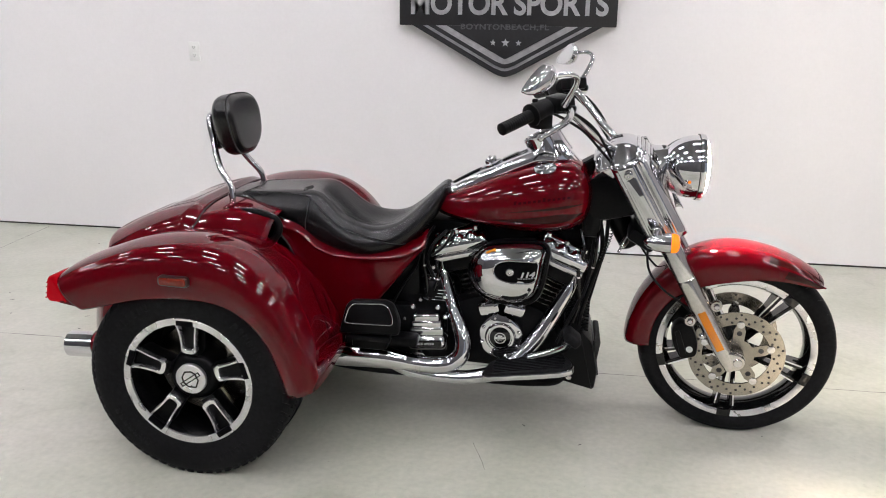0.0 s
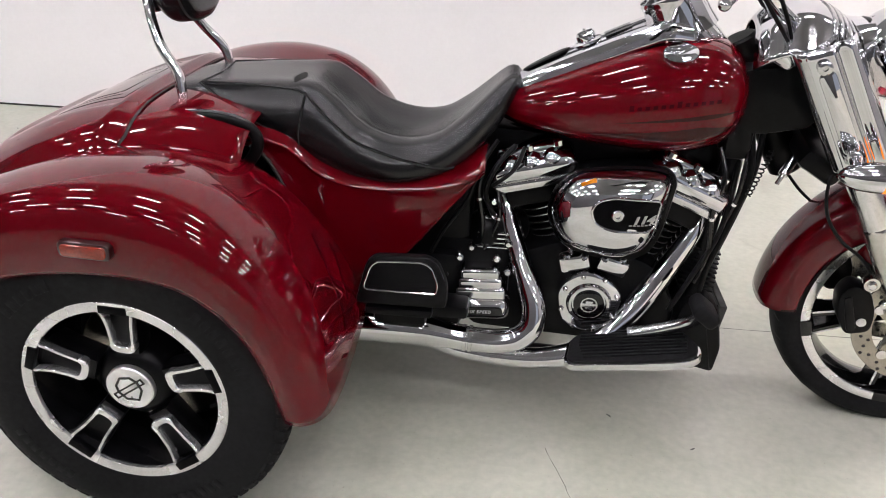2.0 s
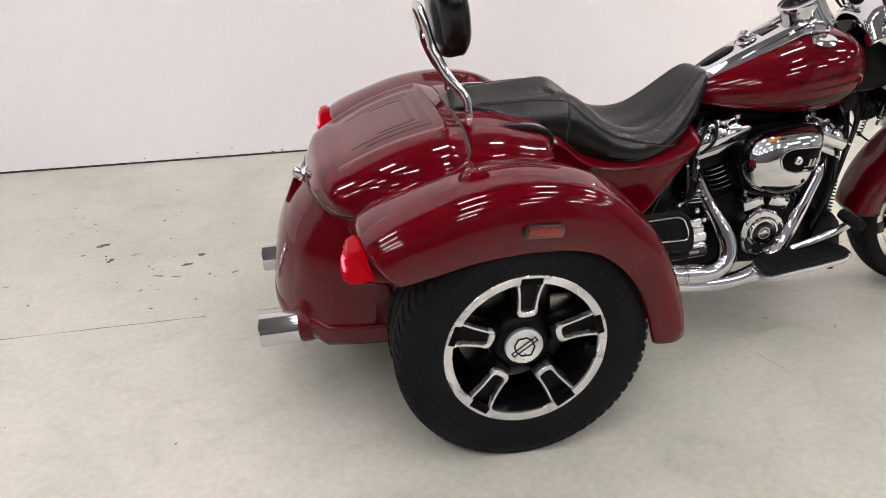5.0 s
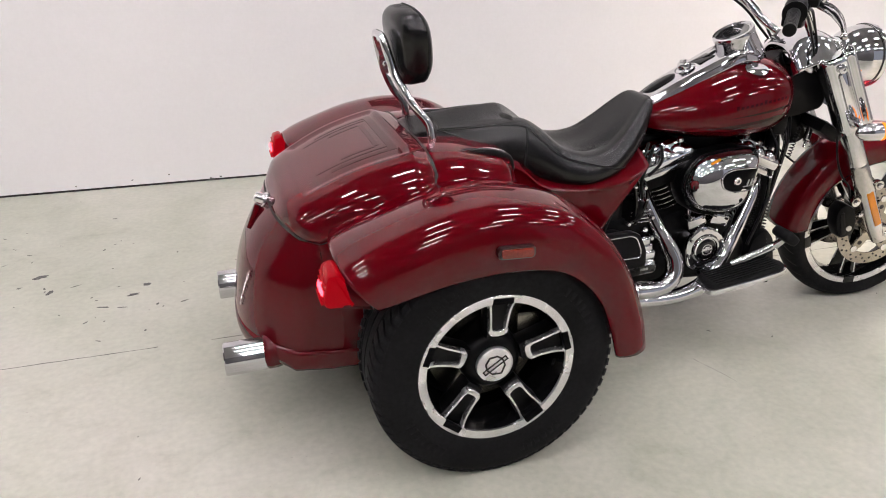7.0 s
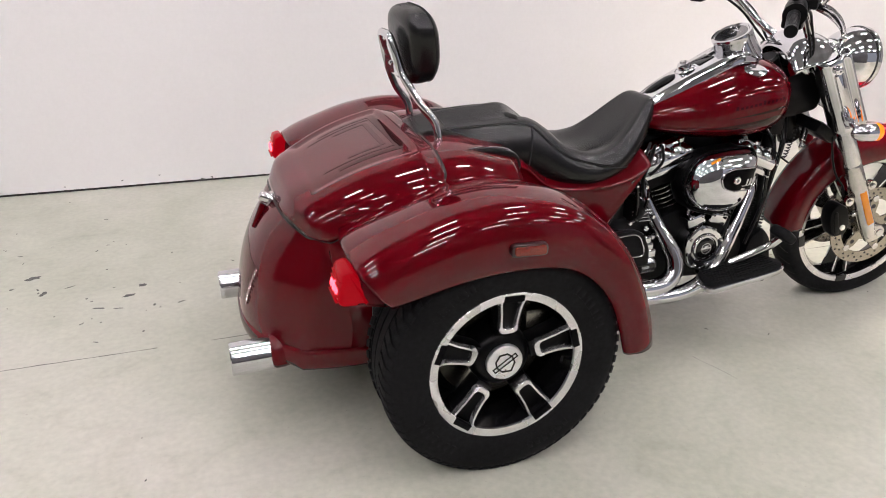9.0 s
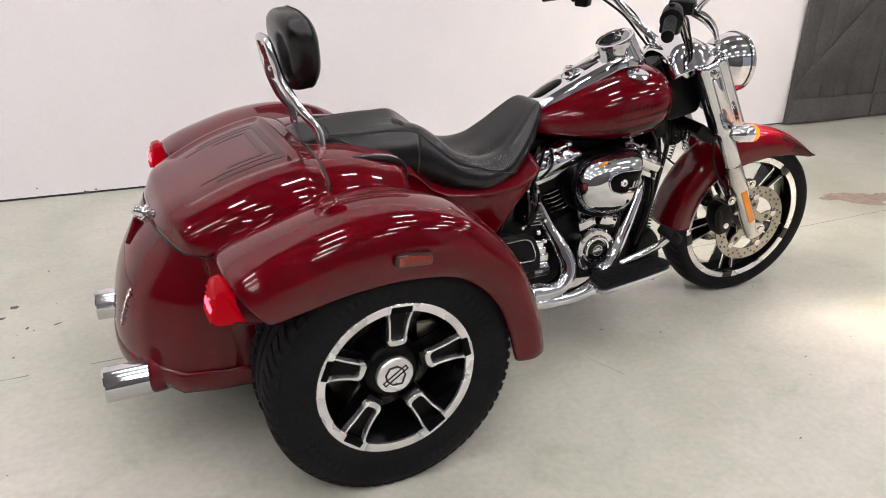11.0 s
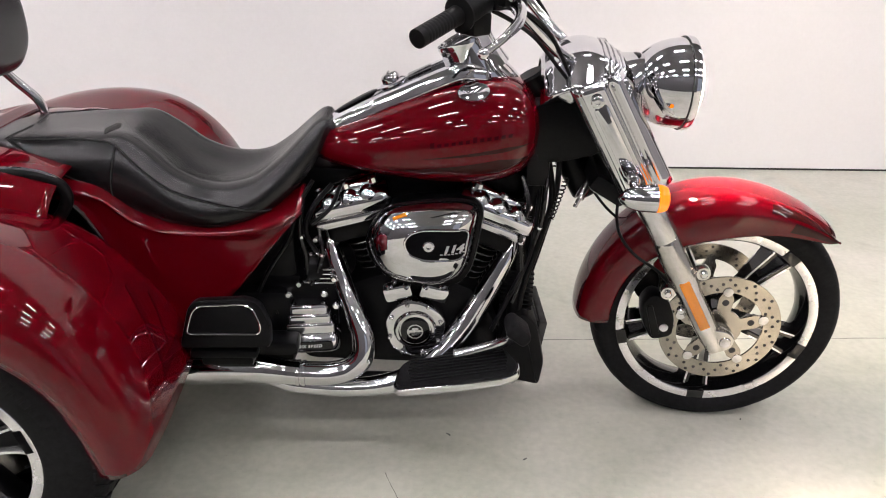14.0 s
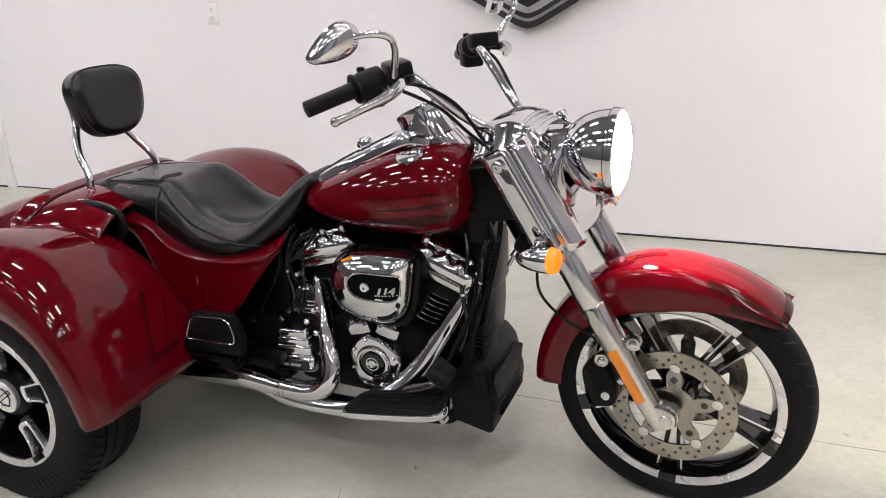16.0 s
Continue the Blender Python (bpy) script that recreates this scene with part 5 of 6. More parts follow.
                n = (dome(x + 0.003, f) - p).cross(dome(x, f + 0.02) - p).normalized()
                row.append(p + n * (lift if n.z > 0 else -lift))
            rows.append(row)
        return part(name, loft(rows, False, False), mat, parent, label, thick=0.003)

    for k in range(3):
        strip(1.318 + 0.013 * k, 1.3255 + 0.013 * k, -0.74, 0.74, 0.003, "trim_bar", CHROME_DULL, top, "raised trim bar")
    plate = strip(1.362, 1.388, -0.66, 0.66, 0.003, "name_plate", CHROME_DULL, top, "silver name plate with dark bars")
    for k in range(12):
        strip(1.367, 1.383, -0.60 + 0.1 * k, -0.53 + 0.1 * k, 0.0045, "name_bar", GLOSS_BLACK, plate)
    # skin drawn in from the side plates to the neck behind the lamp
    rings = []
    for i in range(15):
        t = i / 14
        ring = []
        for j in range(56):
            a = 2 * math.pi * j / 56
            u, v = math.copysign(abs(math.sin(a)) ** 0.7, math.sin(a)), math.copysign(abs(math.cos(a)) ** 0.8, math.cos(a))
            z = 0.880 + (0.122 if v > 0 else 0.125) * v
            edge = Vector((1.672 - 0.5803 * (z - 0.318) + 0.052, 0.152 * u, z))
            neck = Vector((1.416, 0.068 * math.sin(a), 0.940 + 0.068 * math.cos(a)))
            f = t ** 0.75
            ring.append(Vector((edge.x + (neck.x - edge.x) * t ** 1.6, edge.y + (neck.y - edge.y) * f, edge.z + (neck.z - edge.z) * f)))
        rings.append(ring)
    part("nacelle_front", loft(rings), CHROME, TRIKE, "chrome nacelle front", angle=60)
    # steering head, dark triple clamp and cover
    part("triple_clamp", rbox((1.236, 0, 0.945), (0.075, 0.23, 0.050), 0.016, pose(0, 0, 0, 0, 30), seg=3), CHROME, TRIKE, "chrome fork clamp cover")
    part("neck_cover", prism(rounded([(1.15, 0.90), (1.285, 0.925), (1.345, 0.83), (1.335, 0.79), (1.24, 0.765), (1.17, 0.76)], 0.02), -0.095, 0.095, 0.012), BLACK, TRIKE, "black steering neck cover")
    part("lower_clamp", rbox((1.36, 0, 0.72), (0.10, 0.29, 0.045), 0.015, pose(0, 0, 0, 0, 30)), BLACK, TRIKE)
    part("steering_head", rod((1.16, 0, 0.95), (1.33, 0, 0.66), 0.04, 20), BLACK, TRIKE)
    # headlamp
    ax = Vector((1, 0.05, 0.01)).normalized()
    fr = axis_to((1.402, 0, 0.940), ax)
    bowl = [(0.104 * math.sqrt(1 - ((0.112 - q) / 0.128) ** 2.05), q) for q in (-0.012, -0.006, 0.002, 0.014, 0.028, 0.044, 0.062, 0.080, 0.096, 0.111)]
    h = part("headlamp", lathe(bowl + [(0.1075, 0.113), (0.1085, 0.121), (0.1065, 0.130), (0.1015, 0.133), (0.0985, 0.129)], 64, fr), CHROME, TRIKE, "round chrome headlamp bowl")
    part("headlamp_lens", lathe([(0.099, 0.128), (0.096, 0.134), (0.08, 0.141), (0.05, 0.147), (0.02, 0.150), (0.0, 0.1505)], 48, fr), LENS, h, "glowing white headlamp lens")
    part("headlamp_collar", lathe([(0.050, -0.026), (0.064, -0.014), (0.0690, 0.000), (0.0680, 0.010), (0.050, 0.008)], 48, fr), BLACK, h, "black rubber collar behind the lamp")
    part("headlamp_gasket", lathe([(0.1060, 0.1105), (0.1076, 0.111), (0.1076, 0.1125), (0.1060, 0.113)], 64, fr, closed=True), GAP, h)


nacelle()


def turn_signals():
    fr = axis_to((1.366, -0.244, 0.752), (1, 0, 0.03))
    a, b = both("turn_signal", lathe([(0.0, -0.005), (0.010, 0.0), (0.020, 0.012), (0.0275, 0.034), (0.0305, 0.06), (0.031, 0.077), (0.0285, 0.08)], 32, fr), CHROME, label="bullet-shaped chrome turn signal")
    lens = lathe([(0.0285, 0.078), (0.0305, 0.0795), (0.0300, 0.090), (0.026, 0.099), (0.015, 0.104), (0.0, 0.105)], 32, fr)
    stalk = tube([(1.40, -0.165, 0.772), (1.40, -0.20, 0.765), (1.405, -0.222, 0.757)], 0.010, 12)
    base = lathe([(0.02, -0.008), (0.022, 0.004), (0.014, 0.012)], 20, axis_to((1.40, -0.168, 0.772), (0, -1, -0.1)))
    for o, k in ((a, 0), (b, 1)):
        part("signal_lens", lens.mirrored() if k else lens, AMBER_LIT, o, "amber signal lens, lit")
        part("signal_stalk", stalk.mirrored() if k else stalk, CHROME, o)
        part("signal_base", base.mirrored() if k else base, CHROME, o)


turn_signals()


# handlebar and controls -----------------------------------------------------
def handlebar():
    line = [(1.252, 0, 0.985), (1.25, -0.06, 0.988), (1.236, -0.105, 0.998), (1.19, -0.145, 1.035), (1.13, -0.185, 1.095), (1.09, -0.208, 1.135), (1.062, -0.238, 1.145), (1.022, -0.284, 1.136), (0.976, -0.344, 1.117), (0.93, -0.410, 1.098)]
    right = [(x, y, z) for x, y, z in reversed(line)] + [(x, -y, z) for x, y, z in line[1:]]
    part("handlebar", tube(right, 0.0128, 16, 6), CHROME, TRIKE, "chrome handlebar")
    both("handlebar_clamp", rbox((1.248, -0.055, 0.985), (0.05, 0.04, 0.045), 0.01), GLOSS_BLACK)
    e, s = Vector((0.925, -0.417, 1.096)), Vector((0.987, -0.329, 1.121))
    L = (e - s).length
    prof = [(0.0165, -0.02), (0.019, -0.018), (0.019, 0.008), (0.0185, 0.011)]
    for k in range(9):
        h = 0.016 + k * (L - 0.03) / 9
        prof += [(0.0187, h), (0.0187, h + 0.0068), (0.0184, h + 0.0072), (0.0184, h + 0.0078)]
    prof += [(0.019, L - 0.006), (0.0185, L), (0.013, L + 0.002)]
    both("grip", lathe(prof, 28, axis_to(s, e - s)), PLASTIC, label="black rubber grip")
    d = (e - s).normalized()
    fr = axis_to(Vector((1.018, -0.288, 1.134)), d) @ Matrix.Scale(1.15, 4)
    a, b = both("switch_housing", lathe([(0.018, -0.032), (0.026, -0.028), (0.028, -0.01), (0.028, 0.016), (0.025, 0.028), (0.03, 0.03), (0.03, 0.034), (0.022, 0.037)], 28, fr), PLASTIC, label="black switch housing")
    box = rbox((1.022, -0.284, 1.104), (0.050, 0.06, 0.045), 0.008, pose(0, 0, 0, 0, 0, 45))
    res = rbox((1.074, -0.250, 1.158), (0.058, 0.078, 0.042), 0.008, pose(0, 0, 0, 0, -8, 45))
    clamp = rbox((1.066, -0.250, 1.142), (0.05, 0.05, 0.035), 0.01, pose(0, 0, 0, 0, 0, 45))
    lever = tube([(1.10, -0.275, 1.142), (1.112, -0.31, 1.135), (1.108, -0.36, 1.122), (1.085, -0.42, 1.108), (1.066, -0.455, 1.098), (1.050, -0.482, 1.091)], [0.009, 0.011, 0.010, 0.007, 0.006, 0.007], 12, 6, flat=1.4)
    ball = lathe([(0.0, -0.011), (0.006, -0.009), (0.0105, -0.003), (0.0105, 0.003), (0.006, 0.009), (0, 0.011)], 16, axis_to((1.047, -0.487, 1.090), (0, -1, 0)))
    pivot = rbox((1.108, -0.268, 1.142), (0.034, 0.03, 0.02), 0.006)
    button = rbox((1.004, -0.296, 1.166), (0.018, 0.014, 0.012), 0.004)
    for o, k in ((a, 0), (b, 1)):
        def q(g):
            return g.mirrored() if k else g
        part("switch_box", q(box), PLASTIC, o)
        part("switch_button", q(button), PLASTIC, o)
        r = part("fluid_reservoir", q(res), PLASTIC, TRIKE, "black fluid reservoir")
        part("lever_clamp", q(clamp), PLASTIC, r)
        l = part("hand_lever", q(lever), CHROME_DULL, TRIKE, "silver hand lever")
        part("lever_ball", q(ball), CHROME_DULL, l)
        part("lever_pivot", q(pivot), PLASTIC, l)
    # mirrors
    stem = tube([(1.092, -0.300, 1.155), (1.108, -0.318, 1.185), (1.126, -0.345, 1.222), (1.128, -0.368, 1.245), (1.110, -0.395, 1.256), (1.080, -0.412, 1.254), (1.05, -0.425, 1.248)], [0.010, 0.009, 0.008, 0.008, 0.008, 0.007, 0.006], 14, 7)
    ax = Vector((-0.075, -0.088, -0.05))
    rings = []
    c0, n = Vector((1.065, -0.395, 1.262)), 20
    back = Vector((0.85, -0.5, -0.25)).normalized()
    long = (ax - back * ax.dot(back)).normalized()
    up = back.cross(long).normalized()
    for i in range(13):
        t = i / 12
        depth = -0.012 + 0.040 * t
        k = math.sqrt(max(0.02, 1 - max(0, (t - 0.25) / 0.75) ** 2.2))
        ring = []
        for j in range(36):
            a = 2 * math.pi * j / 36
            u = math.cos(a)
            hh = 0.034 * (1 - 0.42 * u) * math.sin(a)
            ring.append(c0 + long * (0.060 + 0.064 * u * k) + up * hh * k + back * depth)
        rings.append(ring)
    shell = loft(rings)
    gl = [c0 + (p - c0) * 1.0 - back * 0.0012 + (Vector(c0 + long * 0.060) - p) * 0.07 for p in rings[0]]
    glass = Geo().add(gl, [tuple(range(36))])
    for k in (0, 1):
        m = part("mirror", shell.mirrored() if k else shell, CHROME, TRIKE, "teardrop chrome mirror", angle=50)
        part("mirror_glass", glass.mirrored() if k else glass, MIRROR, m, "mirror glass")
        part("mirror_stem", stem.mirrored() if k else stem, CHROME, m, "curved chrome stem")
    # cables
    for k, pts in enumerate(([(1.06, -0.27, 1.125), (1.10, -0.235, 1.10), (1.15, -0.19, 1.06), (1.20, -0.155, 1.0), (1.24, -0.12, 0.95)],
                             [(1.075, -0.255, 1.13), (1.125, -0.215, 1.115), (1.18, -0.165, 1.065), (1.225, -0.14, 0.99), (1.25, -0.1, 0.93)])):
        both("control_cable", tube(pts, 0.0045, 8, 8), PLASTIC, label="black control cable")


BASE = Matrix.Translation((0.008, 0, 0.011)) @ BASE @ Matrix.Diagonal((1, 0.935, 1, 1))
handlebar()


# engine ------------------------------------------------------------------------
def cylinder(foot, head, name):
    foot, head = Vector(foot), Vector(head)
    ax = (head - foot).normalized()
    L = (head - foot).length
    prof = []
    n = 13
    for k in range(n):
        h = L * k / n
        prof += [(0.066, h), (0.083, h + 0.002), (0.084, h + 0.0045), (0.083, h + 0.007), (0.066, h + 0.009)]
    fr = axis_to(foot, ax)
    c = part(name, lathe(prof, 40, fr), BLACK, TRIKE, "black finned engine cylinder", angle=25)
    e = part("fin_edge", lathe([(0.0832, 0.0030), (0.0850, 0.0036), (0.0850, 0.0054), (0.0832, 0.006)], 40, fr, closed=True), ALUMINIUM, c, "bright machined fin edge")
    for k in range(1, n):
        again(e, Matrix.Translation(ax * (L * k / n)), c)
    return c


def rocker_box(c, turn, name):
    m = Matrix.Translation(c) @ pose(0, 0, 0, 0, turn)
    r = part(name, rbox((0, 0, 0), (0.200, 0.27, 0.050), 0.020, seg=3).moved(m), CHROME, TRIKE, "chrome rocker box")
    part("rocker_lid", rbox((-0.005, 0, 0.034), (0.150, 0.215, 0.030), 0.014, seg=3).moved(m), CHROME, r)
    part("rocker_base", rbox((0, 0, -0.034), (0.190, 0.25, 0.022), 0.006).moved(m), CHROME_DULL, r)
    part("cylinder_head", rbox((0, 0, -0.068), (0.155, 0.21, 0.05), 0.012).moved(m), BLACK, r)
    for x in (-0.066, 0.0, 0.066):
        part("rocker_bolt", lathe([(0.011, -0.006), (0.011, 0.005), (0.007, 0.009), (0.0, 0.009)], 8, m @ Matrix.Translation((x, -0.104, 0.047))), CHROME, r)
        part("rocker_dome", lathe([(0.024, -0.012), (0.022, 0.004), (0.013, 0.011), (0.0, 0.013)], 18, m @ Matrix.Translation((x * 0.75, -0.117, 0.024)) @ pose(0, 0, 0, 35)), CHROME, r)
    return r


def engine():
    part("crankcase", prism(rounded([(0.60, 0.22), (1.08, 0.20), (1.12, 0.30), (1.05, 0.43), (0.96, 0.46), (0.82, 0.48), (0.70, 0.43), (0.60, 0.38)], 0.04), -0.135, 0.15, 0.02), BLACK, TRIKE, "black engine crankcase")
    cylinder((0.865, -0.02, 0.40), (0.755, -0.02, 0.615), "rear_cylinder")
    cylinder((0.955, -0.02, 0.40), (1.075, -0.02, 0.60), "front_cylinder")
    rocker_box((0.738, -0.02, 0.652), -15, "rear_rocker_box")
    rocker_box((1.084, -0.02, 0.635), 23, "front_rocker_box")
    # air cleaner, given in the trike's own frame and laid back by the engine's shift
    ox, oy, oz = BASE.translation
    outline = [(0.8516, 0.6563), (0.8817, 0.6860), (0.9202, 0.6981), (0.9954, 0.7060), (1.0450, 0.7030), (1.0640, 0.6848), (1.0610, 0.6449), (1.0480, 0.5629), (1.0230, 0.5210), (0.9755, 0.5050), (0.9107, 0.5135), (0.8658, 0.5332), (0.8421, 0.5734), (0.8358, 0.6144)]
    outline = [(x - 0.036 + 0.12 * (x - 0.836), z - 0.024 + 0.06 * (z - 0.62)) for x, z in outline]
    smooth = [(p.x - ox, p.z - oz) for p in spline([(x, 0, z) for x, z in outline], 3, closed=True)]
    cx, cz = 0.936 - ox, 0.594 - oz

    def grown(k, kz=None, top=0.0):
        return [(cx + (x - cx) * k, cz + (z - cz) * (kz or k) + top) for x, z in smooth]

    back = part("air_cleaner", prism([(x + 0.010, z - 0.010) for x, z in grown(1.04, 1.06)], -0.160 - oy, -0.07 - oy, 0.012), BLACK, TRIKE, "black air cleaner body with chrome cover")
    part("cover_frame", loft([[(x, y - oy, z) for x, z in grown(k)] for y, k in ((-0.150, 1.02), (-0.160, 1.025), (-0.165, 1.00), (-0.160, 0.97), (-0.150, 0.97))], closed=True), GLOSS_BLACK, back, "gloss black frame round the cover")
    spokes = sorted((math.atan2(z - cz, x - cx), math.hypot(x - cx, z - cz)) for x, z in smooth)

    def dome_y(x, z):
        """The cover's front over a point."""
        a, r = math.atan2(z - cz, x - cx), math.hypot(x - cx, z - cz)
        edge = min(spokes, key=lambda q: abs(q[0] - a))[1]
        return -0.155 - oy - 0.073 * math.sqrt(max(0.0, 1 - min(1.0, r / edge / 0.985) ** 3))

    rings = [[(x, -0.145 - oy, z) for x, z in grown(0.985)]]
    for k in [math.sin(math.pi / 2 * q / 13) for q in range(13, -1, -1)]:
        k = max(k, 0.01)
        rings.append([(x, -0.155 - oy - 0.073 * math.sqrt(max(0.0, 1 - k ** 3)), z) for x, z in grown(0.985 * k)])
    cover = part("chrome_cover", loft(rings), CHROME, back, "polished chrome air cleaner cover", angle=50)
    band = [(0.8850, 0.6107), (0.9000, 0.6315), (0.9296, 0.6400), (0.9983, 0.6400), (1.0340, 0.6350), (1.0260, 0.5719), (1.0120, 0.5640), (0.9320, 0.5660), (0.8960, 0.5802)]
    band = rounded([(x - ox, z - oz) for x, z in band], 0.016)
    mid = (sum(x for x, _ in band) / len(band), sum(z for _, z in band) / len(band))
    rings = [[(x, dome_y(x, z) + 0.004, z) for x, z in band]]
    for k in (1.0, 0.75, 0.5, 0.25, 0.02):
        q = [(mid[0] + (x - mid[0]) * k, mid[1] + (z - mid[1]) * k) for x, z in band]
        rings.append([(x, dome_y(x, z) - 0.0022, z) for x, z in q])
    part("cover_inset", loft(rings), INSET, back, "gloss black inset band")
    part("inset_rim", tube([(x, dome_y(x, z) - 0.0018, z) for x, z in band], 0.0028, 8, 1, smooth=False, closed=True), CHROME, back)
    part("cover_bolt", lathe([(0.0135, -0.008), (0.0135, 0.006), (0.011, 0.009), (0.0055, 0.009), (0.0045, 0.004), (0.0, 0.004)], 20, axis_to((0.9415 - ox, -0.2280 - oy, 0.6032 - oz), (0, -1, 0))), CHROME, back, "chrome centre bolt")
    lettering("engine_number", "114", 0.0235, SIGN_METAL, back, pose(0.9985 - ox, dome_y(0.9985 - ox, 0.595 - oz) - 0.0060, 0.5950 - oz, 90, 0, 17) @ Matrix.Rotation(radians(2), 4, "Z") @ Matrix.Diagonal((1.42, 1, 1, 1)), 0.0008, 0.0010, slant=0.25)
    for k in range(7):
        part("small_bar", rbox((0.971 + 0.0085 * k - ox, dome_y(0.971 + 0.0085 * k - ox, 0.5815 - oz) - 0.0024, 0.5815 - oz), (0.006, 0.0014, 0.0026), 0), SIGN_METAL, back)
    for k in range(7):
        part("grille_slat", rbox((1.036 - 0.009 * k * 0.25 - ox, -0.170 - oy, 0.640 - 0.017 * k - oz), (0.020, 0.030, 0.005), 0.0015, pose(0, 0, 0, 0, 12, 20)), PLASTIC, back)
    part("cover_tab", rbox((0.876 - ox, dome_y(0.876 - ox, 0.662 - oz), 0.662 - oz), (0.034, 0.006, 0.008), 0.002, pose(0, 0, 0, 0, -24)), REFLECTOR, back, "small amber tab")
    # cam cover
    cc = (0.895, -0.18, 0.350)
    rim = [(0.074 * (1 + 0.035 * math.sin(5 * a + 0.4)) * math.cos(a), 0.080 * (1 + 0.06 * math.cos(3 * a)) * math.sin(a)) for a in (2 * math.pi * k / 48 for k in range(48))]
    cam = part("cam_cover", prism([(cc[0] + x, cc[2] + z) for x, z in rim], -0.196, -0.12, 0.010), CHROME, TRIKE, "chrome cam cover")
    part("cam_ring", lathe([(0.055, -0.01), (0.053, 0.018), (0.047, 0.026), (0.041, 0.026), (0.039, 0.02), (0.0, 0.02)], 40, axis_to(cc, (0, -1, 0))), CHROME, cam)
    part("cam_medallion", lathe([(0.036, 0.018), (0.036, 0.024), (0.033, 0.0255), (0.0, 0.026)], 36, axis_to(cc, (0, -1, 0))), GLOSS_BLACK, cam, "black round medallion")
    part("medallion_badge", lathe([(0.020, 0.026), (0.020, 0.0268), (0.017, 0.0268), (0.017, 0.026)], 24, axis_to(cc, (0, -1, 0)), closed=True), ALUMINIUM, cam)
    part("medallion_badge", rbox((cc[0], cc[1] - 0.0272, cc[2]), (0.034, 0.0016, 0.010), 0.0005), ALUMINIUM, cam)
    part("medallion_badge", rbox((cc[0], cc[1] - 0.0268, cc[2]), (0.016, 0.0016, 0.022), 0.0005), ALUMINIUM, cam)
    for k in range(8):
        a = 2 * math.pi * k / 8 + 0.3
        part("cam_bolt", lathe([(0.0055, -0.004), (0.0055, 0.003), (0.003, 0.006), (0, 0.006)], 10, axis_to((cc[0] + 0.066 * math.cos(a), -0.197, cc[2] + 0.072 * math.sin(a)), (0, -1, 0))), CHROME_DULL, cam)
    for x, t in ((0.852, -16), (0.94, 18)):
        lb = part("lifter_block", rbox((x, -0.165, 0.447), (0.07, 0.055, 0.04), 0.008, pose(0, 0, 0, 0, t)), CHROME, cam, "chrome lifter block")
        for dx in (-0.02, 0.02):
            part("lifter_bolt", lathe([(0.009, -0.004), (0.009, 0.008), (0.006, 0.011), (0, 0.011)], 10, axis_to((x + dx, -0.185, 0.462), (0, -0.5, 0.9))), CHROME, lb)
    for a, b in (((0.865, -0.150, 0.455), (0.850, -0.145, 0.60)), ((0.845, -0.150, 0.455), (0.835, -0.145, 0.60)), ((0.935, -0.150, 0.455), (0.965, -0.145, 0.60)), ((0.955, -0.150, 0.45), (0.985, -0.145, 0.60))):
        p = part("pushrod_tube", rod(a, b, 0.0095, 16), CHROME, TRIKE, "chrome pushrod tube")
    # gearbox side cover
    g = part("gearbox", rbox((0.60, -0.02, 0.36), (0.22, 0.26, 0.23), 0.03), BLACK, TRIKE, "black gearbox")
    gc = part("gearbox_cover", rbox((0.640, -0.185, 0.311), (0.146, 0.06, 0.060), 0.026, pose(0, 0, 0, 0, -4), seg=4), CHROME, TRIKE, "chrome gearbox cover")
    part("cover_window", prism(rounded([(-0.055, -0.0135), (0.055, -0.0135), (0.055, 0.0135), (-0.055, 0.0135)], 0.013), -0.003, 0.003, 0.001).moved(pose(0.640, -0.2160, 0.311, 0, -4)), GLOSS_BLACK, gc)
    lettering("gearbox_letters", "SIX SPEED", 0.0105, SIGN_METAL, gc, pose(0.640, -0.2196, 0.3135, 90) @ Matrix.Rotation(radians(4), 4, "Z"), 0.0005, 0.0003, 1.25, slant=0.2)
    for k, w in enumerate((0.118, 0.104, 0.092)):
        part("cover_step", rbox((0.640 - 0.002 * k, -0.180 + 0.005 * k, 0.353 + 0.022 * k), (w, 0.056, 0.033), 0.008, pose(0, 0, 0, 0, -4), seg=3), CHROME, gc, "chrome step of the cover")
    for x, z in ((0.585, 0.43), (0.672, 0.433), (0.70, 0.40), (0.555, 0.385), (0.70, 0.33), (0.562, 0.32), (0.49, 0.41)):
        part("gearbox_bolt", lathe([(0.0095, -0.02), (0.0095, 0.004), (0.006, 0.008), (0, 0.008)], 8, axis_to((x, -0.168, z), (0, -1, 0))), CHROME_DULL, g)
    part("starter", lathe([(0.04, -0.07), (0.046, -0.06), (0.046, 0.05), (0.036, 0.065)], 24, axis_to((0.665, -0.10, 0.485), (-0.6, -0.5, 0.1))), BLACK, TRIKE, "black starter housing")
    part("starter_cap", lathe([(0.019, -0.02), (0.022, -0.012), (0.022, 0.012), (0.018, 0.02), (0.010, 0.022), (0, 0.022)], 24, axis_to((0.648, -0.128, 0.515), (-0.85, -0.5, 0.1))), CHROME, TRIKE, "chrome starter end cap")
    for k in range(4):
        part("cooling_rib", rbox((0.66, -0.13, 0.455 + 0.012 * k), (0.075, 0.05, 0.005), 0.002), CHROME_DULL, TRIKE)
    part("oil_filter", lathe([(0.03, 0.0), (0.038, 0.008), (0.038, 0.07), (0.03, 0.085), (0, 0.09)], 24, axis_to((1.05, -0.08, 0.27), (0.9, 0, 0.15))), CHROME, TRIKE, "chrome oil filter")
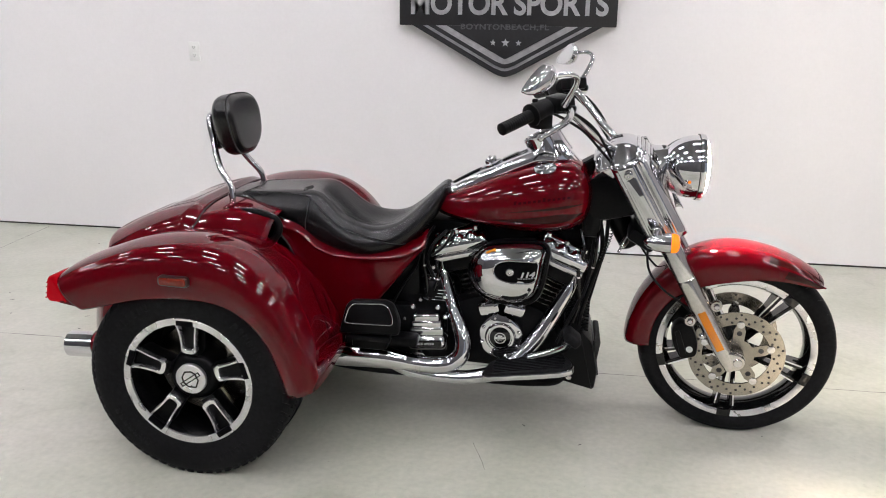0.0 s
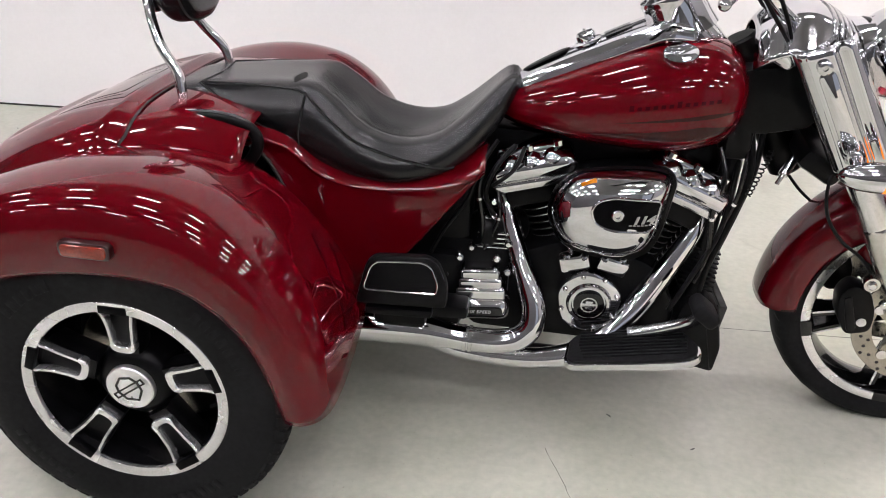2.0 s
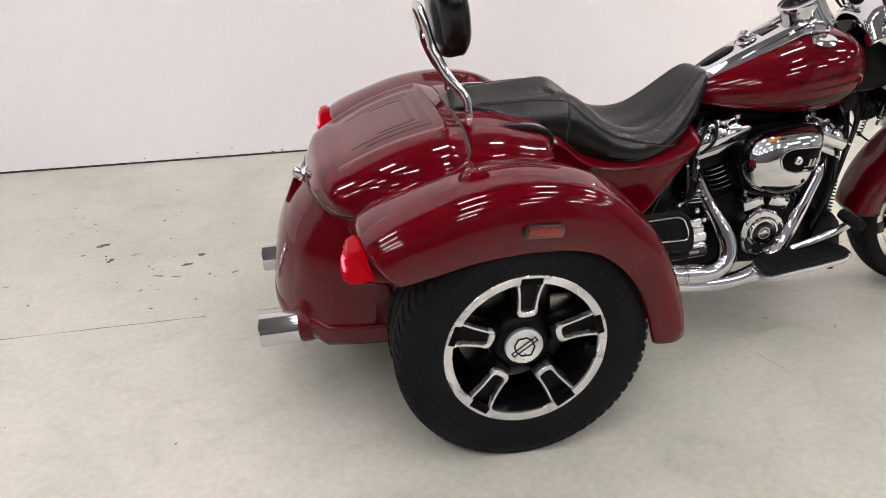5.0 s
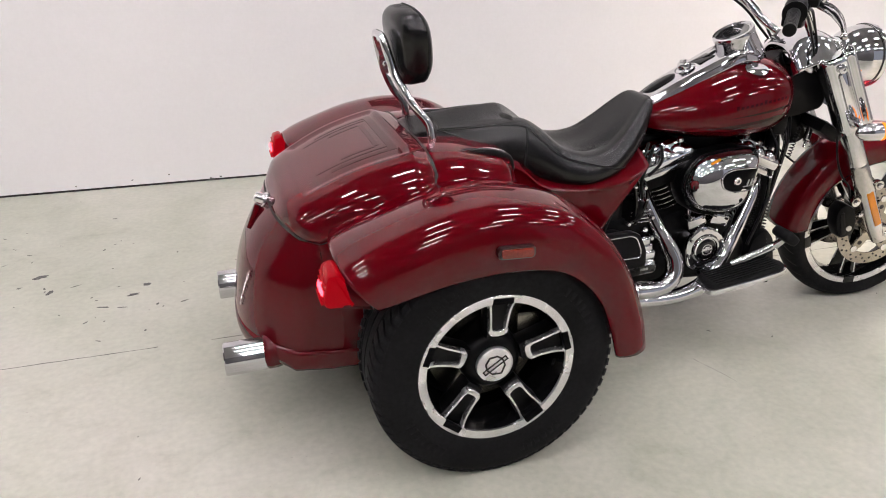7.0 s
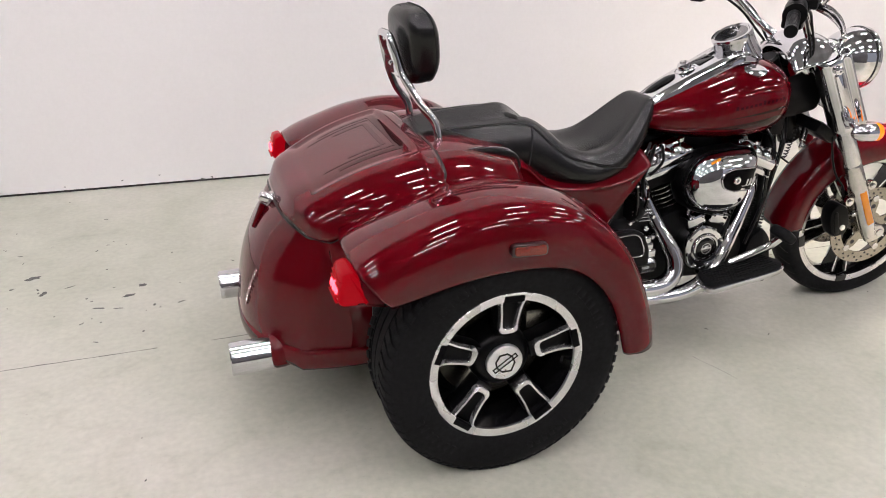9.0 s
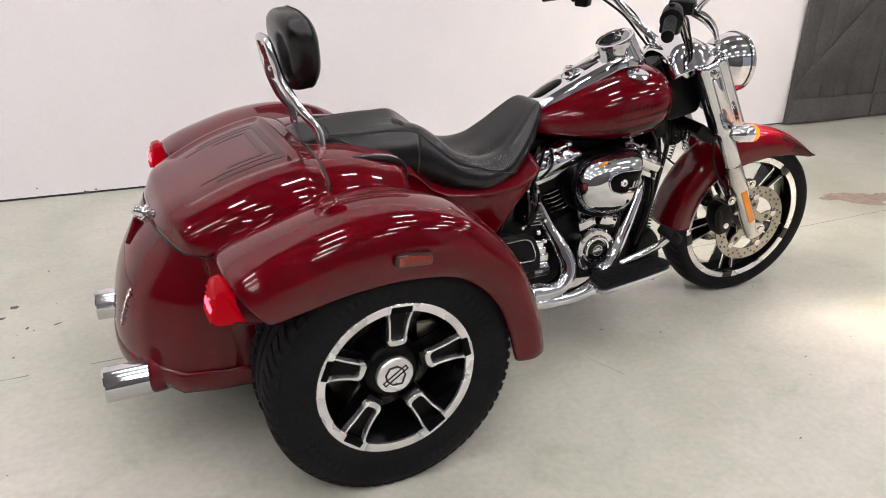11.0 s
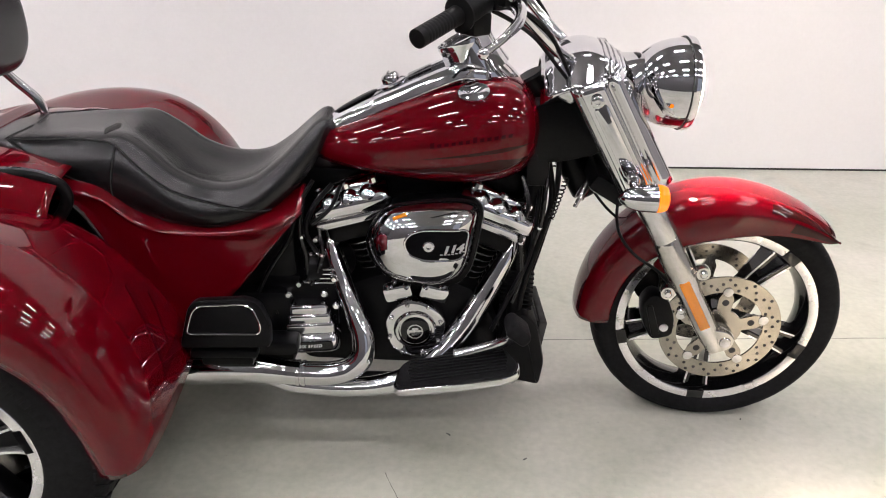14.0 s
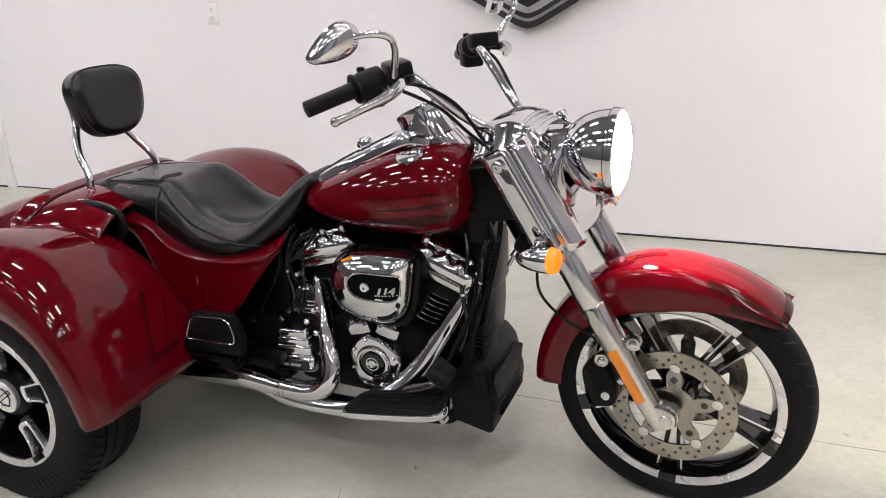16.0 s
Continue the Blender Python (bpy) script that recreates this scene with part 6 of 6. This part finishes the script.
    part("primary_cover", prism(rounded([(0.50, 0.24), (1.08, 0.22), (1.12, 0.32), (1.02, 0.44), (0.56, 0.42), (0.48, 0.34)], 0.06), 0.15, 0.23, 0.02), GLOSS_BLACK, TRIKE, "black primary cover")


shifted(0.019, 0.031, -0.003)
engine()


def exhaust():
    y = -0.222
    rear = [(0.672, -0.085, 0.575), (0.682, -0.105, 0.548), (0.696, -0.120, 0.505), (0.722, -0.148, 0.440), (0.748, -0.182, 0.385), (0.768, -0.210, 0.333), (0.764, -0.226, 0.288), (0.734, -0.233, 0.258), (0.690, -0.236, 0.247), (0.641, -0.236, 0.246), (0.590, -0.236, 0.249)]
    part("rear_exhaust_pipe", tube(rear, [0.012, 0.021, 0.025, 0.026, 0.028, 0.029, 0.030, 0.030, 0.030, 0.030, 0.030], 20, 7), CHROME, TRIKE, "curved chrome exhaust pipe with heat shield")
    front = [(1.134, -0.080, 0.560), (1.130, -0.096, 0.530), (1.110, -0.108, 0.490), (1.062, -0.128, 0.405), (1.014, -0.150, 0.332), (0.952, -0.182, 0.270), (0.892, -0.216, 0.230), (0.800, -0.231, 0.208), (0.690, -0.233, 0.204), (0.590, -0.232, 0.215), (0.530, -0.232, 0.236)]
    part("front_exhaust_pipe", tube(front, [0.020, 0.024, 0.028, 0.031, 0.031, 0.030, 0.028, 0.025, 0.023, 0.022, 0.020], 20, 7), CHROME, TRIKE, "straight chrome exhaust pipe with heat shield")
    for p in ((0.624, -0.236, 0.247), (0.610, -0.236, 0.248)):
        part("pipe_clamp", lathe([(0.030, -0.005), (0.0325, -0.004), (0.0325, 0.004), (0.030, 0.005)], 24, axis_to(p, (1, 0, -0.02))), CHROME_DULL, TRIKE)
    line = [(0.612, -0.236, 0.248), (0.575, -0.236, 0.252), (0.535, -0.236, 0.258), (0.49, -0.236, 0.263), (0.40, -0.237, 0.264), (0.30, -0.240, 0.262), (0.20, -0.24, 0.252)]
    part("exhaust_shield", tube(line, [0.031, 0.032, 0.037, 0.042, 0.043, 0.043, 0.041], 24, 6), CHROME, TRIKE, "chrome muffler shield")
    shifted(0.03, 0, 0.0)
    # mufflers run back under the trunk to the two tips
    m = tube([(0.19, -0.21, 0.248), (0.0, y, 0.215), (-0.3, -0.238, 0.222), (-0.56, -0.24, 0.235)], 0.040, 18, 4)
    both("muffler", m, CHROME_DULL, label="dull chrome muffler")
    tip = lathe([(0.038, 0.0), (0.046, 0.004), (0.047, 0.09), (0.0465, 0.133), (0.044, 0.136), (0.0415, 0.132), (0.0415, 0.05), (0.0, 0.049)], 32, axis_to((-0.551, -0.240, 0.236), (-1, 0, -0.03)))
    both("exhaust_tip", tip, CHROME, label="chrome exhaust tip")
    collar = lathe([(0.046, -0.05), (0.052, -0.02), (0.053, 0.0), (0.050, 0.010), (0.0465, 0.014)], 28, axis_to((-0.566, -0.240, 0.243), (-1, 0, 0.0)))
    both("tip_collar", collar, RED, label="red collar round the exhaust tip")


exhaust()


def boards():
    # rider floorboards
    o = [(x, yy + 0.030) for x, yy in ((0.848, -0.322), (0.862, -0.342), (1.02, -0.350), (1.115, -0.350), (1.150, -0.335), (1.158, -0.30), (1.135, -0.235), (1.10, -0.215), (0.90, -0.215), (0.862, -0.24))]
    tilt = Matrix.Translation((0.85, 0, 0.244)) @ pose(0, 0, 0, 0, -9.5) @ Matrix.Translation((-0.85, 0, 0))
    flat = Matrix(((1, 0, 0, 0), (0, 0, 1, 0), (0, 1, 0, 0), (0, 0, 0, 1)))
    def plate(k, z0, z1, bev):
        c = (1.01, -0.25)
        return prism([(c[0] + (x - c[0]) * k, c[1] + (yy - c[1]) * k) for x, yy in rounded(o, 0.02)], z0, z1, bev).moved(tilt @ flat)
    a, b = both("floorboard", plate(1.0, -0.010, 0.010, 0.004), CHROME, label="rider floorboard with chrome edge")
    g = plate(0.955, 0.008, 0.017, 0.003)
    ribs = []
    for k in range(9):
        yy = -0.295 + 0.0125 * k
        ribs.append(rbox((1.008, yy, 0.0185), (0.245 - 0.004 * abs(k - 4), 0.006, 0.004), 0.0015).moved(tilt))
    for ob, s in ((a, 0), (b, 1)):
        part("rubber_pad", g.mirrored() if s else g, RUBBER, ob, "black rubber pad")
        for r in ribs:
            part("pad_rib", r.mirrored() if s else r, RUBBER, ob)
    part("board_bracket", rbox((1.0, -0.18, 0.235), (0.16, 0.10, 0.02), 0.006), BLACK, TRIKE)
    part("board_bracket", rbox((1.0, 0.18, 0.235), (0.16, 0.10, 0.02), 0.006), BLACK, TRIKE)
    part("board_bolt", lathe([(0.01, 0), (0.01, 0.02), (0.006, 0.024), (0, 0.024)], 8, axis_to((1.135, -0.25, 0.258), (0, -1, 0))), CHROME_DULL, TRIKE)
    # passenger boards, folded up
    p = [(0.375, 0.372), (0.398, 0.470), (0.415, 0.486), (0.52, 0.492), (0.545, 0.480), (0.566, 0.430), (0.566, 0.375)]
    q = [(0.392, 0.408), (0.408, 0.462), (0.422, 0.475), (0.514, 0.480), (0.532, 0.470), (0.546, 0.432), (0.544, 0.410)]
    p, q = ([(0.470 + (x - 0.466) * 1.07, z + 0.014) for x, z in poly] for poly in (p, q))
    lean = Matrix.Translation((0.47, -0.33, 0.37)) @ pose(0, 0, 0, -8) @ Matrix.Translation((-0.47, 0.33, -0.37))
    a, b = both("passenger_board", prism(rounded(p, 0.016), -0.345, -0.315, 0.006).moved(lean), PLASTIC, label="black folded passenger footboard")
    rim = tube([lean @ Vector((x, -0.347, z)) for x, z in rounded(q, 0.016)], 0.0022, 6, 1, smooth=False, closed=True)
    hinge = rbox((0.47, -0.325, 0.372), (0.15, 0.035, 0.02), 0.006)
    for ob, s in ((a, 0), (b, 1)):
        part("chrome_outline", rim.mirrored() if s else rim, CHROME, ob, "thin chrome outline")
        part("hinge", hinge.mirrored() if s else hinge, BLACK, ob)
    both("passenger_bracket", rbox((0.47, -0.26, 0.345), (0.12, 0.12, 0.04), 0.01), BLACK)
    both("under_rail", rbox((0.44, -0.220, 0.330), (0.36, 0.07, 0.035), 0.01), BLACK)
    # brake pedal
    pedal = part("brake_pedal", rbox((1.138, -0.274, 0.404), (0.062, 0.082, 0.036), 0.014, pose(0, 0, 0, 0, 38), seg=3), RUBBER, TRIKE, "black rubber brake pedal")
    part("pedal_mark", lathe([(0.016, 0), (0.014, .003), (0, .004)], 20, axis_to((1.124, -0.280, 0.418), (-0.6, -0.1, 0.75))), GLOSS_BLACK, pedal)
    part("pedal_arm", tube([(1.142, -0.268, 0.392), (1.12, -0.245, 0.355), (1.07, -0.225, 0.320), (1.0, -0.205, 0.285)], [0.009, 0.010, 0.011, 0.012], 10, 6, flat=1.4), CHROME_DULL, pedal, "silver pedal arm")


shifted(0.015, 0.022, -0.002)
boards()


def frame_and_front():
    both("frame_tube", tube([(1.20, -0.05, 0.84), (1.19, -0.07, 0.74), (1.165, -0.09, 0.55), (1.15, -0.11, 0.34), (1.12, -0.125, 0.20), (1.02, -0.13, 0.165), (0.7, -0.13, 0.165), (0.35, -0.14, 0.18), (0.1, -0.2, 0.26)], 0.019, 14, 6), BLACK, label="black frame tube")
    part("engine_cradle", prism(rounded([(0.30, 0.20), (1.16, 0.19), (1.19, 0.45), (1.19, 0.74), (0.98, 0.70), (0.60, 0.72), (0.42, 0.62), (0.30, 0.45)], 0.03), -0.045, 0.12, 0.01), BLACK, TRIKE, "dark engine cradle and airbox")
    part("swingarm_cover", rbox((0.42, 0, 0.33), (0.36, 0.34, 0.22), 0.03), BLACK, TRIKE)
    part("backbone", tube([(1.18, 0, 0.86), (1.0, 0, 0.74), (0.75, 0, 0.70), (0.5, 0, 0.62), (0.3, 0, 0.55)], 0.035, 12, 5), BLACK, TRIKE)
    part("battery_box", rbox((0.50, 0, 0.50), (0.22, 0.27, 0.30), 0.02), BLACK, TRIKE)
    part("rear_axle_housing", rod((0, -0.48, 0.326), (0, 0.48, 0.326), 0.055, 20), BLACK, TRIKE)
    both("wheel_well", rbox((-0.06, -0.43, 0.43), (0.50, 0.03, 0.34), 0.01), BLACK, label="dark inner wheel well")
    # cooler and its black shroud in front of the frame
    body = prism(rounded([(1.112, 0.182), (1.228, 0.154), (1.236, 0.225), (1.212, 0.335), (1.175, 0.375), (1.125, 0.345), (1.105, 0.26)], 0.016), -0.150, 0.150, 0.012)
    s = part("cooler_shroud", body, PLASTIC, TRIKE, "black plastic cooler shroud")
    part("cooler_core", rbox((1.224, 0, 0.252), (0.02, 0.21, 0.14), 0.004, pose(0, 0, 0, 0, 8)), GAP, s)
    for k in range(11):
        part("cooler_fin", rbox((1.237 - 0.0022 * k, 0, 0.195 + 0.0125 * k), (0.012, 0.20, 0.004), 0.001), BLACK, s)
    for k in range(9):
        part("regulator_fin", rbox((1.155, -0.055, 0.372 + 0.0125 * k), (0.085, 0.12, 0.0055), 0.002, pose(0, 0, 0, 0, 10)), BLACK, TRIKE)
    part("regulator", rbox((1.145, -0.055, 0.42), (0.06, 0.11, 0.12), 0.01), BLACK, TRIKE)
    part("horn_bracket", rbox((1.19, 0, 0.62), (0.05, 0.16, 0.16), 0.02), BLACK, TRIKE)
    part("wiring_cover", rbox((1.185, -0.06, 0.745), (0.06, 0.10, 0.10), 0.015), PLASTIC, TRIKE)
    part("coil_cover", rbox((1.21, 0, 0.80), (0.10, 0.12, 0.12), 0.02), BLACK, TRIKE)
    # hoses, wires, a spring-like switch link
    for pts, r in (([(1.21, -0.09, 0.76), (1.225, -0.10, 0.66), (1.20, -0.11, 0.55), (1.17, -0.12, 0.44), (1.16, -0.12, 0.36)], 0.008),
                   ([(1.20, -0.075, 0.72), (1.19, -0.115, 0.62), (1.175, -0.13, 0.52), (1.13, -0.15, 0.42), (1.09, -0.16, 0.33)], 0.006),
                   ([(1.24, -0.07, 0.78), (1.235, -0.095, 0.68), (1.215, -0.10, 0.58), (1.19, -0.09, 0.46)], 0.007),
                   ([(0.70, -0.12, 0.70), (0.66, -0.16, 0.66), (0.64, -0.165, 0.60), (0.66, -0.15, 0.54)], 0.006),
                   ([(0.66, -0.15, 0.72), (0.625, -0.17, 0.66), (0.60, -0.165, 0.58), (0.55, -0.16, 0.50), (0.52, -0.17, 0.44)], 0.005),
                   ([(0.72, -0.13, 0.70), (0.70, -0.17, 0.66), (0.655, -0.175, 0.62)], 0.005)):
        part("hose", tube(pts, r, 10, 7), PLASTIC, TRIKE, "black hose")
    for pts, r in (([(0.635, -0.10, 0.69), (0.63, -0.145, 0.65), (0.625, -0.155, 0.59), (0.635, -0.155, 0.53), (0.64, -0.15, 0.46)], 0.007),
                   ([(0.655, -0.11, 0.62), (0.67, -0.145, 0.58), (0.675, -0.155, 0.54), (0.665, -0.155, 0.50), (0.645, -0.15, 0.45)], 0.0055),
                   ([(1.15, -0.10, 0.72), (1.165, -0.13, 0.66), (1.15, -0.14, 0.58), (1.16, -0.135, 0.48), (1.14, -0.14, 0.40)], 0.006),
                   ([(1.22, -0.06, 0.76), (1.205, -0.12, 0.69), (1.20, -0.125, 0.61), (1.18, -0.12, 0.53)], 0.005)):
        h = part("hose", tube(pts, r, 10, 7), GLOSS_BLACK, TRIKE, "glossy black hose")
        p, q = Vector(pts[2]), Vector(pts[3])
        part("hose_clamp", lathe([(r + 0.0008, -0.004), (r + 0.0022, -0.003), (r + 0.0022, 0.003), (r + 0.0008, 0.004)], 14, axis_to(p.lerp(q, 0.15), q - p)), CHROME_DULL, h, "small steel clamp")
    for x, z in ((0.66, 0.575), (0.70, 0.47), (0.615, 0.455)):
        part("frame_bolt", lathe([(0.0085, -0.012), (0.0085, 0.003), (0.0055, 0.007), (0, 0.007)], 8, axis_to((x, -0.158, z), (0.1, -1, 0.1))), CHROME_DULL, TRIKE)
    both("brake_hose", tube([(1.39, -0.15, 0.73), (1.365, -0.175, 0.69), (1.372, -0.19, 0.62), (1.42, -0.175, 0.555), (1.49, -0.15, 0.50), (1.535, -0.12, 0.45)], 0.0038, 8, 8), RUBBER, label="black brake hose")
    part("sensor", rod((1.315, -0.10, 0.72), (1.285, -0.125, 0.675), 0.011, 16), CHROME_DULL, TRIKE, "small silver sensor")
    part("sensor_tip", rod((1.285, -0.125, 0.675), (1.275, -0.13, 0.655), 0.005, 10), CHROME_DULL, TRIKE)
    coil = [(1.222 + 0.03 * i / 90 + 0.006 * math.cos(i * 0.75), -0.125 + 0.007 * math.sin(i * 0.75), 0.62 + 0.11 * i / 90) for i in range(91)]
    part("spring", tube(coil, 0.0018, 5, 1, smooth=False), BLACK, TRIKE, "thin coil spring")


shifted(0.015, 0.025, -0.002)
frame_and_front()
